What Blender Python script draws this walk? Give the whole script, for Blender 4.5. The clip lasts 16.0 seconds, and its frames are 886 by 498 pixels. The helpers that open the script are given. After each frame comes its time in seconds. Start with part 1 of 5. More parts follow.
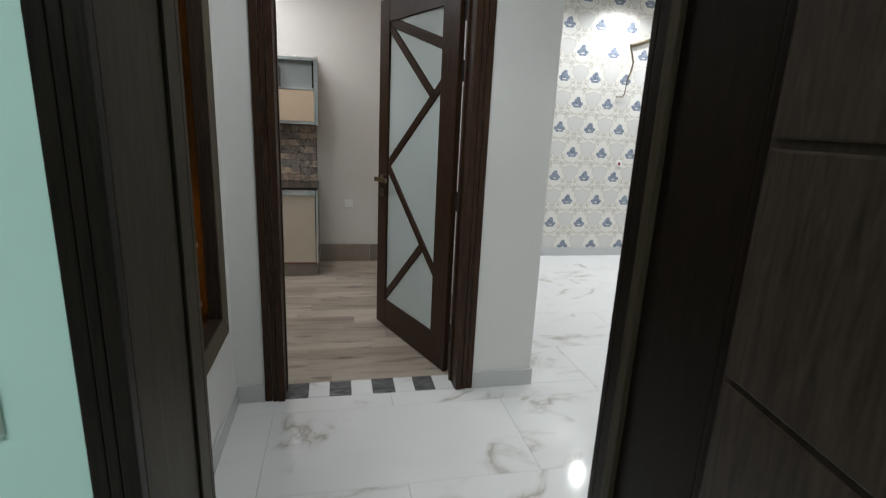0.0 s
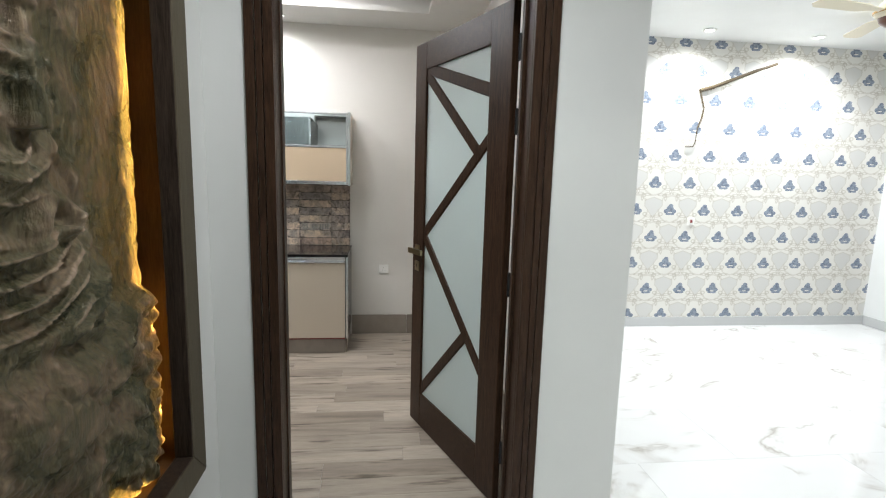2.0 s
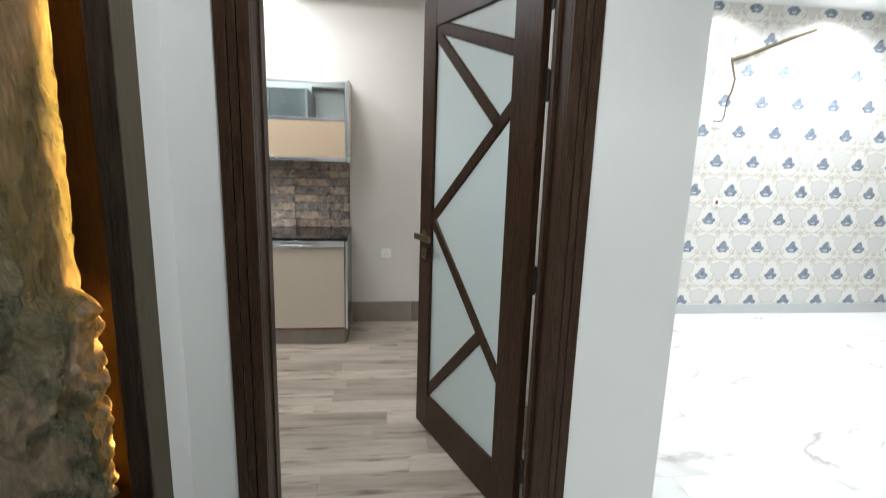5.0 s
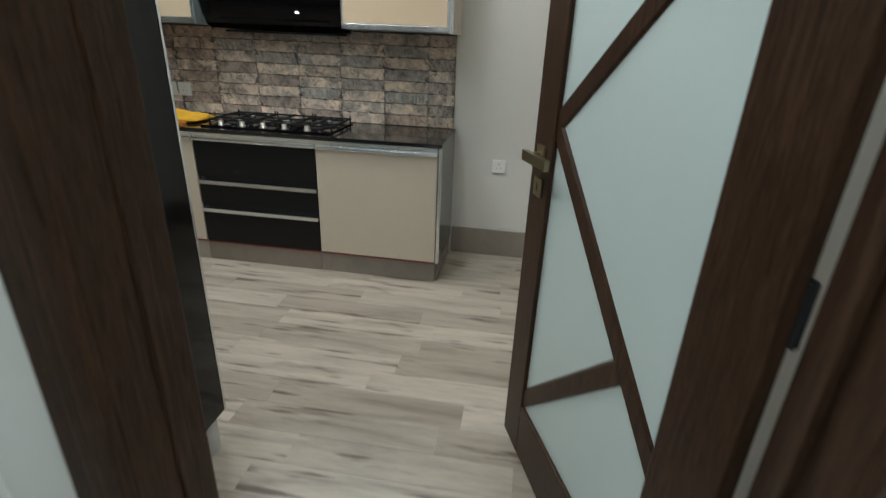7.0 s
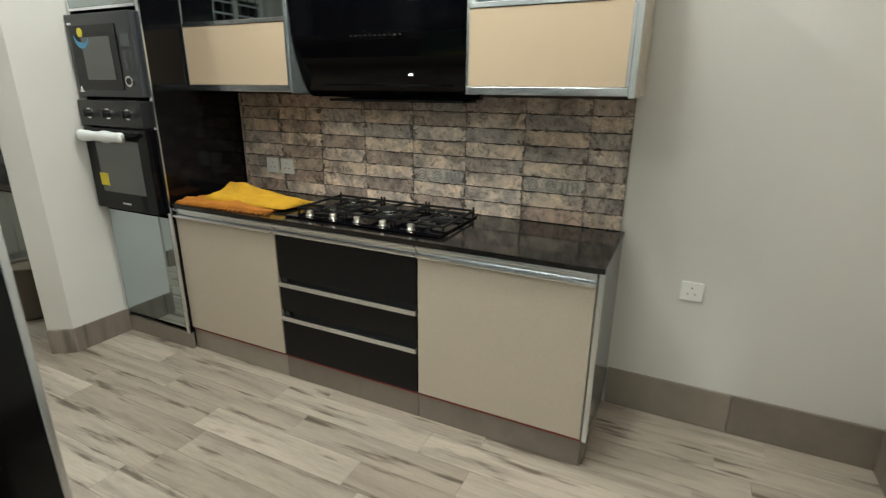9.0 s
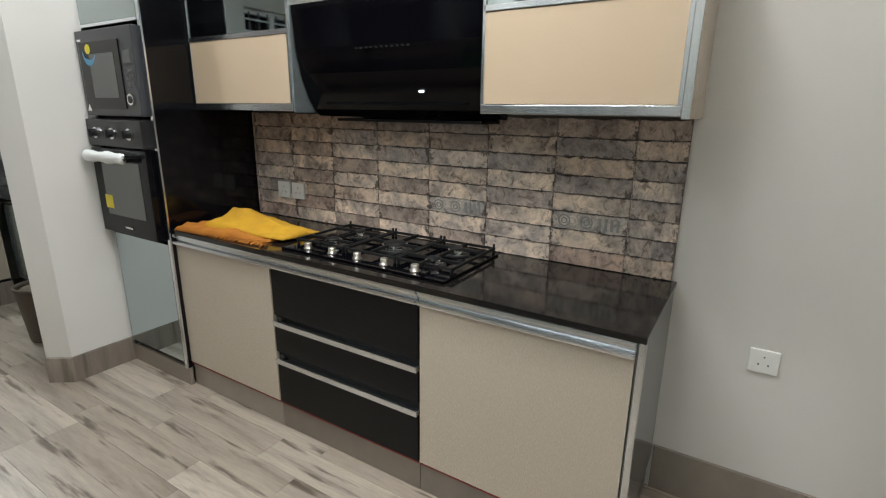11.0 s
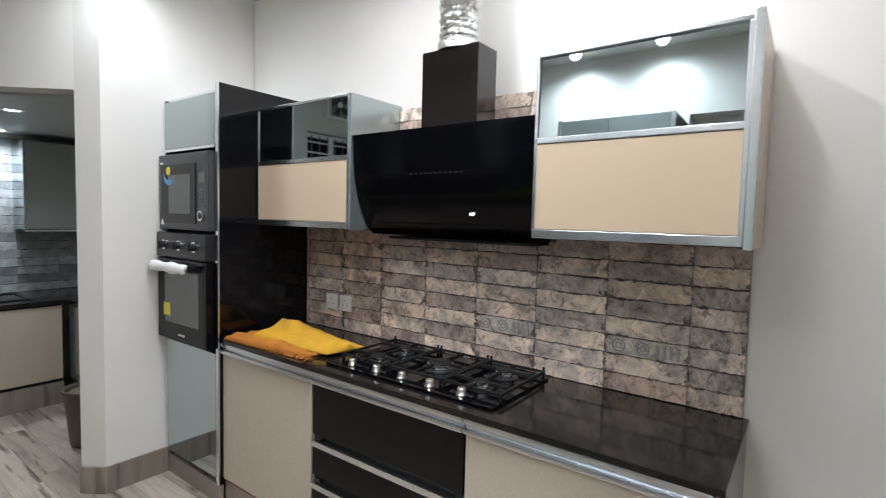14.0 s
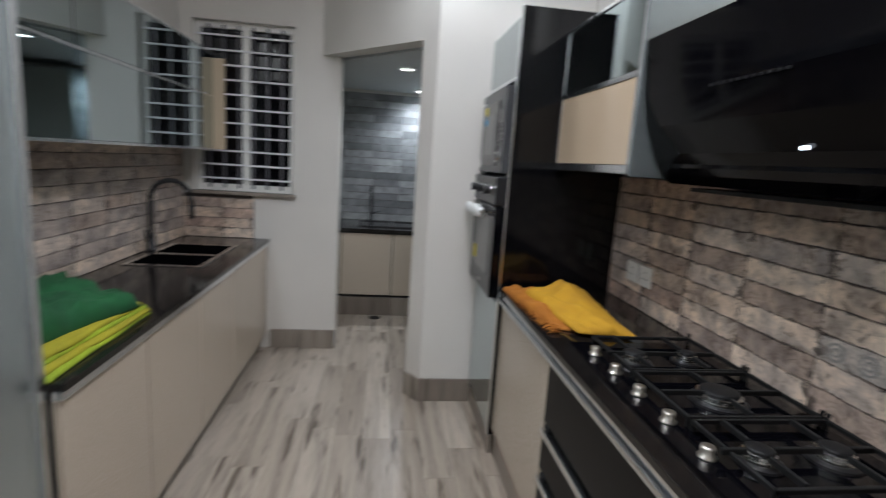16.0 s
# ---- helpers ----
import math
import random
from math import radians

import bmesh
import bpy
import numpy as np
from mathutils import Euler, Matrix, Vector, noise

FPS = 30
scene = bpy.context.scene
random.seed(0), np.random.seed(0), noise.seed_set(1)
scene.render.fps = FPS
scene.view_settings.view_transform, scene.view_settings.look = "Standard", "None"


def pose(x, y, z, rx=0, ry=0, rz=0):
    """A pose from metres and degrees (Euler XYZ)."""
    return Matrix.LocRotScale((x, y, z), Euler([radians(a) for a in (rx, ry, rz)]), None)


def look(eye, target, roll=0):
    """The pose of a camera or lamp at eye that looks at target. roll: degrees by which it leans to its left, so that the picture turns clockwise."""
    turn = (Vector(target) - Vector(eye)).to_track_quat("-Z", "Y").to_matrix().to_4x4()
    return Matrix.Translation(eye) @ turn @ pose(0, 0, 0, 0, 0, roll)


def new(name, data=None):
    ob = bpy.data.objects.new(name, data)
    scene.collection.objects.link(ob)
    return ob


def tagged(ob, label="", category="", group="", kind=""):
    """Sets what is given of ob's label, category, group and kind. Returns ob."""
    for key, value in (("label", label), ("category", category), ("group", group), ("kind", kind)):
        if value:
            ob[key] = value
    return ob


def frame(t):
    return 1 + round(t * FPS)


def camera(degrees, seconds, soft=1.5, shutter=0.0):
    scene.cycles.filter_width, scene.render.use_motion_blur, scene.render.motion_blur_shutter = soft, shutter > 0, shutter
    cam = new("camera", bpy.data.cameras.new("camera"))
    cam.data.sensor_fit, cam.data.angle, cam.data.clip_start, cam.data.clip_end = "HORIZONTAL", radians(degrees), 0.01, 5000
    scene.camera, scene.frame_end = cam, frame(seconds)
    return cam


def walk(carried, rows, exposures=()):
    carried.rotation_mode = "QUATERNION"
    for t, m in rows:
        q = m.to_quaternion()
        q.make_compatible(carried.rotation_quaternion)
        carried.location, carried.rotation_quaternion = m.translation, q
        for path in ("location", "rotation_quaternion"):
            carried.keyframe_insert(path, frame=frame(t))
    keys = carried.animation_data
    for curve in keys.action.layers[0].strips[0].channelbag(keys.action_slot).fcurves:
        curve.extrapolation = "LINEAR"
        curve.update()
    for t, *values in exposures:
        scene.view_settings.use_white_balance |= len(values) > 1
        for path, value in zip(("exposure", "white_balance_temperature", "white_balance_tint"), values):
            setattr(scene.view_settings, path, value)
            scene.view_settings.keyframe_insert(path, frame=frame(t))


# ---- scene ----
cam = camera(83.2, 16.0, soft=1.1, shutter=0.4)
PATH = [
    (0, (0.255, 0.377, 1.481), (0.671, 2.271, 0.993), 2.7),
    (0.5, (0.25, 0.532, 1.507), (0.642, 2.452, 1.108), 1.9),
    (1, (0.255, 0.714, 1.534), (0.645, 2.643, 1.176), 0.7),
    (1.5, (0.329, 0.864, 1.531), (0.655, 2.812, 1.217), 0.9),
    (2, (0.363, 0.996, 1.535), (0.605, 2.959, 1.234), 1.6),
    (2.5, (0.35, 1.174, 1.542), (0.57, 3.143, 1.266), 1.3),
    (3, (0.34, 1.315, 1.575), (0.555, 3.29, 1.345), 0.6),
    (3.5, (0.336, 1.363, 1.601), (0.563, 3.346, 1.481), 0.8),
    (4, (0.347, 1.341, 1.62), (0.582, 3.327, 1.596), 0.9),
    (4.5, (0.357, 1.311, 1.588), (0.591, 3.293, 1.454), 1.2),
    (4.7, (0.352, 1.303, 1.563), (0.598, 3.273, 1.325), 1.4),
    (6.8, (0.49, 2.309, 1.385), (0.3, 4.125, 0.569), 2.5),
    (7, (0.508, 2.419, 1.396), (0.239, 4.239, 0.611), 2.3),
    (7.5, (0.533, 2.719, 1.409), (0.079, 4.542, 0.724), 2.9),
    (8, (0.469, 2.946, 1.42), (-0.121, 4.746, 0.779), 2.6),
    (8.5, (0.356, 3.176, 1.437), (-0.318, 4.948, 0.8), 1.4),
    (9, (0.272, 3.421, 1.426), (-0.549, 5.141, 0.82), 0.6),
    (9.2, (0.257, 3.495, 1.445), (-0.628, 5.187, 0.849), 0.2),
    (11.3, (0.254, 3.8, 1.418), (-0.763, 5.448, 0.919), 1.0),
    (11.5, (0.242, 3.784, 1.423), (-0.774, 5.453, 0.996), 1.8),
    (12, (0.238, 3.768, 1.446), (-0.806, 5.452, 1.172), 2.4),
    (12.5, (0.237, 3.757, 1.473), (-0.821, 5.448, 1.317), 2.4),
    (13, (0.232, 3.744, 1.464), (-0.833, 5.436, 1.393), 2.6),
    (13.5, (0.225, 3.742, 1.466), (-0.873, 5.412, 1.387), 2.1),
    (14, (0.211, 3.796, 1.468), (-0.973, 5.403, 1.346), 1.4),
    (14.5, (0.162, 3.912, 1.471), (-1.127, 5.433, 1.306), 1.3),
    (15, (0.079, 4.093, 1.442), (-1.322, 5.503, 1.227), 1.3),
    (15.5, (0.037, 4.292, 1.435), (-1.661, 5.315, 1.169), 2.6),
    (16, (0.114, 4.532, 1.411), (-1.84, 4.787, 1.069), 3.8),
]
EXPOSURES = [(0.0, -0.75, 6450, 12), (0.5, -0.6, 6450, 12), (1.5, -0.15, 6450, 11), (3.5, 0.05, 6350, 11), (4.7, 0.05, 6350, 11), (7.0, -0.14, 6200, 3), (8.5, -0.06, 6700, 2), (9.2, 0.15, 6700, 2), (11.5, 0.15, 6250, 9), (13.0, 0.22, 6100, 10), (15.0, 0.32, 6000, 12), (15.5, 0.38, 5900, 12), (16.0, -0.22, 6050, 12)]
walk(cam, [(t, look(eye, target, roll)) for t, eye, target, roll in PATH], EXPOSURES)

# ---- world and exposure ----
world = bpy.data.worlds.new("night")
scene.world = world
world.use_nodes = True
world.node_tree.nodes["Background"].inputs[0].default_value = (0.012, 0.014, 0.022, 1)
world.node_tree.nodes["Background"].inputs[1].default_value = 0.3


def area_lamp(name, m, w, h, watts, color):
    d = bpy.data.lights.new(name, "AREA")
    d.shape, d.size, d.size_y, d.energy, d.color = "RECTANGLE", w, h, watts, color
    ob = new(name, d)
    ob.matrix_world = m
    return ob


def spot_lamp(name, x, y, z, watts, color, angle=110, blend=0.7):
    d = bpy.data.lights.new(name, "SPOT")
    d.energy, d.color, d.spot_size, d.spot_blend, d.shadow_soft_size = watts, color, radians(angle), blend, 0.04
    ob = new(name, d)
    ob.location = (x, y, z)
    return ob


COOL, WARM, NEUTRAL, SOFT = (0.93, 0.98, 1.0), (1.0, 0.78, 0.55), (1.0, 0.96, 0.92), (0.99, 0.98, 1.0)
KC, K2C, WC, LC = 2.78, 2.05, 2.89, 2.75  # ceilings: kitchen, small kitchen, papered room, lobby
# (x, y, ceiling, watts, colour)
DOWNLIGHTS = [
    (-0.50, 5.45, KC, 19, COOL), (-2.42, 4.78, KC, 28, COOL), (-1.20, 3.40, KC, 44, COOL), (-0.62, 3.40, KC, 40, COOL),
    (-3.62, 4.68, K2C, 24, COOL), (-4.72, 4.85, K2C, 48, COOL),
    (2.3, 5.46, WC, 62, COOL), (3.3, 5.46, WC, 95, COOL), (4.4, 5.46, WC, 150, COOL), (5.2, 4.9, WC, 40, COOL), (2.4, 4.3, WC, 28, COOL), (3.8, 3.4, WC, 28, COOL), (2.4, 2.3, WC, 30, COOL),
    (0.45, 2.10, LC, 70, COOL),
]
for x, y, z, watts, color in DOWNLIGHTS:
    spot_lamp("downlight_beam", x, y, z - 0.03, watts, color, {KC: 152, LC: 172, K2C: 150}.get(z, 156), 1.0)
area_lamp("tray_light", pose(-0.304, 4.52, 2.885), 0.05, 1.08, 12, SOFT)
area_lamp("tray_light_long", pose(-1.05, 4.72, 2.885), 0.05, 0.72, 27, SOFT)
area_lamp("tray_light_short", pose(-0.065, 4.74, 2.885), 0.38, 0.05, 8, SOFT)
area_lamp("big_room_light", pose(3.6, 3.9, 2.87), 2.4, 2.0, 22, COOL)
area_lamp("near_room_light", pose(-0.6, -0.8, 2.72), 0.8, 0.8, 66, (0.90, 1.0, 0.97))
area_lamp("niche_glow", look((-0.300, 2.648, 1.5), (-0.385, 2.585, 1.5)), 0.008, 1.75, 1.5, (1.0, 0.60, 0.13)).data.spread = radians(38)
area_lamp("niche_glow_low", look((-0.300, 2.05, 0.590), (-0.385, 2.05, 0.640)), 1.0, 0.008, 0.8, (1.0, 0.60, 0.13)).data.spread = radians(62)

# ---- materials ----


class Mat:
    """A node material built line by line."""

    def __init__(self, name, color=(0.8, 0.8, 0.8), rough=0.5, metal=0.0, **extra):
        self.m = bpy.data.materials.new(name)
        self.m.use_nodes = True
        self.t = self.m.node_tree
        self.b = self.t.nodes["Principled BSDF"]
        self.b.inputs["Base Color"].default_value = (*color, 1)
        self.b.inputs["Roughness"].default_value = rough
        self.b.inputs["Metallic"].default_value = metal
        for k, v in extra.items():
            self.b.inputs[k.replace("_", " ")].default_value = v

    def node(self, kind, **props):
        n = self.t.nodes.new(kind)
        for k, v in props.items():
            if k in n.inputs:
                n.inputs[k].default_value = v
        return n

    def link(self, a, b):
        self.t.links.new(a, b)

    def coords(self, scale=(1, 1, 1), which="Object", rot=(0, 0, 0)):
        c = self.node("ShaderNodeTexCoord")
        mp = self.node("ShaderNodeMapping", Scale=scale, Rotation=rot)
        self.link(c.outputs[which], mp.inputs[0])
        return mp.outputs[0]

    def world_coords(self, scale=(1, 1, 1), rot=(0, 0, 0)):
        c = self.node("ShaderNodeNewGeometry")
        mp = self.node("ShaderNodeMapping", Scale=scale, Rotation=rot)
        self.link(c.outputs["Position"], mp.inputs[0])
        return mp.outputs[0]

    def noise(self, vec, scale=5.0, detail=5.0, rough=0.6, distortion=0.0):
        n = self.node("ShaderNodeTexNoise", Scale=scale, Detail=detail, Roughness=rough, Distortion=distortion)
        if vec is not None:
            self.link(vec, n.inputs["Vector"])
        return n.outputs["Fac"]

    def ramp(self, fac, stops, steps=False):
        r = self.node("ShaderNodeValToRGB")
        r.color_ramp.interpolation = "CONSTANT" if steps else "LINEAR"
        e = r.color_ramp.elements
        while len(e) < len(stops):
            e.new(0.5)
        for el, (p, c) in zip(e, stops):
            el.position, el.color = p, (*c, 1)
        self.link(fac, r.inputs[0])
        return r.outputs[0]

    def mix(self, fac, a, b, mode="MIX"):
        n = self.t.nodes.new("ShaderNodeMix")
        n.data_type, n.blend_type = "RGBA", mode
        for sock, v in ((n.inputs[0], fac), (n.inputs[6], a), (n.inputs[7], b)):
            if isinstance(v, (int, float)):
                sock.default_value = v
            elif isinstance(v, tuple):
                sock.default_value = (*v, 1)
            else:
                self.link(v, sock)
        return n.outputs[2]

    def math(self, op, a, b=0.0):
        n = self.t.nodes.new("ShaderNodeMath")
        n.operation = op
        for s, v in zip(n.inputs, (a, b)):
            if isinstance(v, (int, float)):
                s.default_value = v
            else:
                self.link(v, s)
        return n.outputs[0]

    def color(self, sock):
        self.link(sock, self.b.inputs["Base Color"])
        return self

    def rough(self, fac, lo, hi):
        n = self.node("ShaderNodeMapRange")
        n.inputs["To Min"].default_value, n.inputs["To Max"].default_value = lo, hi
        self.link(fac, n.inputs[0])
        self.link(n.outputs[0], self.b.inputs["Roughness"])
        return self

    def bump(self, fac, strength=0.2, dist=0.01):
        n = self.node("ShaderNodeBump", Strength=strength, Distance=dist)
        self.link(fac, n.inputs["Height"])
        self.link(n.outputs[0], self.b.inputs["Normal"])
        return self

    def random(self):
        return self.node("ShaderNodeObjectInfo").outputs["Random"]


def paint(name, c, rough=0.55):
    m = Mat(name, c, rough)
    v = m.world_coords()
    big, small = m.noise(v, 1.3, 4), m.noise(v, 90, 3)
    d = tuple(k * 0.93 for k in c)
    m.color(m.ramp(big, [(0.3, d), (0.7, c)])).rough(small, rough - 0.08, rough + 0.08).bump(small, 0.06, 0.002)
    return m.m


def wood(name, dark, light, rough=0.4, along=(1, 1, 1)):
    m = Mat(name, light, rough)
    v = m.world_coords(along)
    grain = m.noise(v, 6, 9, 0.65, 1.5)
    fine = m.noise(v, 34, 4, 0.6)
    g = m.mix(0.35, m.ramp(grain, [(0.3, dark), (0.72, light)]), m.ramp(fine, [(0.3, dark), (0.7, light)]))
    m.color(g).rough(fine, rough - 0.1, rough + 0.12).bump(fine, 0.18, 0.002)
    m.b.inputs["Specular IOR Level"].default_value = 0.13
    return m.m


def metal(name, c, rough, brush=(1, 1, 60)):
    m = Mat(name, c, rough, 1.0)
    f = m.noise(m.world_coords(), 3, 3)
    m.rough(f, max(rough - 0.05, 0.02), rough + 0.05)
    return m.m


def gloss(name, c, rough=0.06, **extra):
    m = Mat(name, c, rough, **extra)
    v = m.world_coords()
    m.rough(m.noise(v, 9, 5), rough, rough + 0.1)
    return m.m


CREAM = paint("cream_wall_paint", (0.71, 0.685, 0.635))
WHITE = paint("white_wall_paint", (0.735, 0.73, 0.705))
BRIGHT = paint("bright_white_paint", (0.82, 0.83, 0.82))
CEIL = paint("ceiling_paint", (0.76, 0.75, 0.72))
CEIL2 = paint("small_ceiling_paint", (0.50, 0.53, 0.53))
AQUA = paint("aqua_wall_paint", (0.52, 0.72, 0.665))
DARKWOOD = wood("dark_stained_wood", (0.003, 0.0018, 0.0013), (0.082, 0.043, 0.025), 0.34, (12, 12, 0.9))
DARKRAIL = wood("dark_stained_wood_rail", (0.004, 0.0022, 0.0015), (0.080, 0.043, 0.025), 0.34, (1.2, 12, 12))
BLACKWOOD = wood("blackened_wood", (0.008, 0.0058, 0.0045), (0.075, 0.053, 0.040), 0.40, (10, 10, 0.8))
# darker copy of the entry wood: shade painted on the frame's right and near sides
SHADEWOOD = wood("shaded_entry_wood", (0.0025, 0.0017, 0.0013), (0.018, 0.0115, 0.008), 0.38, (14, 14, 1.0))
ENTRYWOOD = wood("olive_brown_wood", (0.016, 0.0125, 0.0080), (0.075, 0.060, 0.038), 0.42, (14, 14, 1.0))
ENTRYWOOD.node_tree.nodes["Principled BSDF"].inputs["Specular IOR Level"].default_value = 0.09
TAUPEWOOD = wood("taupe_painted_wood", (0.070, 0.056, 0.036), (0.115, 0.095, 0.064), 0.5, (14, 14, 1.0))
ALU = metal("brushed_aluminium", (0.80, 0.83, 0.86), 0.22)
STEEL = metal("burner_steel", (0.70, 0.70, 0.69), 0.16)
KNOBSTEEL = metal("champagne_steel", (0.66, 0.62, 0.56), 0.32)
OLDBRASS = metal("brushed_old_brass", (0.33, 0.275, 0.175), 0.28)
BLACKMETAL = Mat("black_enamel", (0.012, 0.012, 0.013), 0.35).m
CAST = Mat("cast_iron", (0.009, 0.009, 0.009), 0.55, Specular_IOR_Level=0.25).m
BLACKGLASS = gloss("black_glass", (0.002, 0.002, 0.003), 0.03, Specular_IOR_Level=0.20)
BLACKGLOSS = gloss("black_gloss_panel", (0.003, 0.003, 0.0038), 0.05, Specular_IOR_Level=0.36)
SMOKE = gloss("smoked_oven_glass", (0.10, 0.105, 0.10), 0.10)
WHITEPLASTIC = Mat("white_plastic", (0.84, 0.83, 0.79), 0.35).m
SILVERGLASS = Mat("grey_mirror_glass", (0.47, 0.545, 0.56), 0.02, 1.0).m
DARKMIRROR = Mat("dark_mirror_glass", (0.34, 0.40, 0.41), 0.03, 1.0).m
SATIN = Mat("satin_grey_glass", (0.40, 0.45, 0.45), 0.22, 0.75).m
ENDPANEL = Mat("grey_end_panel", (0.19, 0.20, 0.20), 0.18, 0.6).m
RED = Mat("red_film", (0.25, 0.03, 0.03), 0.5).m
YELLOW = Mat("yellow_sticker", (0.75, 0.62, 0.04), 0.5).m
BLUE = Mat("blue_sticker", (0.08, 0.30, 0.50), 0.5).m
CLING = Mat("white_wrap", (0.85, 0.86, 0.85), 0.3).m
NIGHT = Mat("night_glass", (0.006, 0.006, 0.008), 0.05).m
CABLE = Mat("brown_cable", (0.11, 0.080, 0.042), 0.6).m
GAP = Mat("dark_gap", (0.006, 0.006, 0.006), 0.8).m

m = Mat("beige_laminate", (0.60, 0.50, 0.38), 0.28)
f = m.noise(m.world_coords((30, 30, 3)), 30, 4)
m.color(m.ramp(f, [(0.3, (0.50, 0.430, 0.340)), (0.7, (0.525, 0.452, 0.360))])).rough(f, 0.2, 0.34)
BEIGE = m.m
m = Mat("peach_laminate", (0.55, 0.43, 0.30), 0.28)
f = m.noise(m.world_coords((30, 30, 3)), 30, 4)
m.color(m.ramp(f, [(0.3, (0.535, 0.420, 0.292)), (0.7, (0.560, 0.444, 0.312))])).rough(f, 0.07, 0.15)
PEACH = m.m

m = Mat("black_woodgrain", (0.012, 0.012, 0.012), 0.3)
f = m.noise(m.world_coords((3, 3, 60)), 12, 6)
m.color(m.ramp(f, [(0.35, (0.002, 0.002, 0.002)), (0.75, (0.012, 0.0115, 0.011))])).rough(f, 0.35, 0.55).bump(f, 0.15, 0.001)
m.b.inputs["Specular IOR Level"].default_value = 0.25
DRAWER = m.m

m = Mat("black_granite", (0.012, 0.011, 0.010), 0.08)
v = m.world_coords()
f = m.noise(v, 160, 3, 0.7)
f2 = m.noise(v, 12, 5, 0.6)
m.color(m.mix(0.5, m.ramp(f, [(0.5, (0.005, 0.0045, 0.0045)), (0.78, (0.045, 0.038, 0.034))]), m.ramp(f2, [(0.35, (0.004, 0.0038, 0.0038)), (0.7, (0.018, 0.0145, 0.0125))])))
m.rough(f2, 0.05, 0.15)
GRANITE = m.m

m = Mat("frosted_glass", (0.70, 0.79, 0.77), 0.35)
f = m.noise(m.world_coords(), 240, 2)
m.bump(f, 0.12, 0.001)
m.b.inputs["Transmission Weight"].default_value = 0.25
m.b.inputs["IOR"].default_value = 1.35
FROST = m.m

m = Mat("white_marble_tile", (0.8, 0.8, 0.78), 0.07)
v = m.world_coords((1, 1.7, 1), (0, 0, 0.35))
rnd = m.random()
off = m.node("ShaderNodeVectorMath")
off.operation = "ADD"
m.link(v, off.inputs[0])
cmb = m.node("ShaderNodeCombineXYZ")
m.link(m.math("MULTIPLY", rnd, 17.0), cmb.inputs[0])
m.link(m.math("MULTIPLY", rnd, 9.0), cmb.inputs[2])
m.link(cmb.outputs[0], off.inputs[1])
n1 = m.noise(off.outputs[0], 1.1, 6, 0.52, 0.9)
vein = m.math("ABSOLUTE", m.math("SUBTRACT", n1, 0.5))
gate = m.noise(off.outputs[0], 1.7, 2)
veined = m.ramp(vein, [(0.0, (0.45, 0.42, 0.38)), (0.010, (0.64, 0.62, 0.59)), (0.035, (0.77, 0.77, 0.76)), (1, (0.79, 0.79, 0.78))])
m.color(m.mix(m.ramp(gate, [(0.50, (0, 0, 0)), (0.62, (1, 1, 1))]), (0.79, 0.79, 0.78), veined))
m.rough(n1, 0.05, 0.14)
MARBLE = m.m
GREYMARBLE = paint("grey_skirting_tile", (0.57, 0.575, 0.57), 0.2)
m = Mat("dark_grey_marble", (0.15, 0.15, 0.15), 0.15)
f = m.noise(m.world_coords((1, 3, 1), (0, 0, 0.8)), 9, 6, 0.6, 1.5)
m.color(m.ramp(f, [(0.3, (0.045, 0.045, 0.046)), (0.62, (0.17, 0.17, 0.17)), (0.8, (0.34, 0.34, 0.34))]))
DARKMARBLE = m.m
GROUT = paint("grout", (0.40, 0.39, 0.37), 0.8)
GROUT2 = paint("floor_grout", (0.25, 0.23, 0.21), 0.8)


def planks(name, base, dark, rough=0.3):
    m = Mat(name, base, rough)
    v = m.coords((1.3, 13.0, 1.0))
    rnd = m.random()
    off = m.node("ShaderNodeVectorMath")
    off.operation = "ADD"
    m.link(v, off.inputs[0])
    cmb = m.node("ShaderNodeCombineXYZ")
    m.link(m.math("MULTIPLY", rnd, 31.0), cmb.inputs[0])
    m.link(m.math("MULTIPLY", rnd, 53.0), cmb.inputs[1])
    m.link(cmb.outputs[0], off.inputs[1])
    g = m.noise(off.outputs[0], 1.25, 5, 0.55, 0.4)
    fine = m.noise(off.outputs[0], 9, 6, 0.7)
    lite = tuple(min(1, k * 1.22) for k in base)
    brown = tuple(0.5 * a + 0.5 * b for a, b in zip(dark, base))
    c = m.ramp(g, [(0.30, brown), (0.45, base), (0.60, lite), (0.8, base)])
    c = m.mix(0.20, c, m.ramp(fine, [(0.32, dark), (0.6, lite)]))
    v2 = m.node("ShaderNodeVectorMath")
    v2.operation = "MULTIPLY"
    m.link(off.outputs[0], v2.inputs[0])
    v2.inputs[1].default_value = (0.95, 0.80, 1.0)
    streak = m.noise(v2.outputs[0], 1.5, 4, 0.55)
    c = m.mix(m.ramp(streak, [(0.57, (0, 0, 0)), (0.66, (0.88, 0.88, 0.88))]), c, dark)
    tone = m.ramp(rnd, [(0.0, (0.76, 0.72, 0.68)), (0.5, (0.97, 0.95, 0.92)), (1.0, (1.14, 1.12, 1.09))])
    knots = m.node("ShaderNodeTexVoronoi", Scale=1.15, Randomness=1.0)
    m.link(off.outputs[0], knots.inputs["Vector"])
    c = m.mix(m.ramp(m.math("ADD", knots.outputs["Distance"], m.math("MULTIPLY", fine, 0.16)), [(0.13, (0.85, 0.85, 0.85)), (0.23, (0, 0, 0))]), c, dark)
    m.color(m.mix(1.0, c, tone, "MULTIPLY")).rough(fine, rough - 0.08, rough + 0.12).bump(fine, 0.12, 0.002)
    return m.m


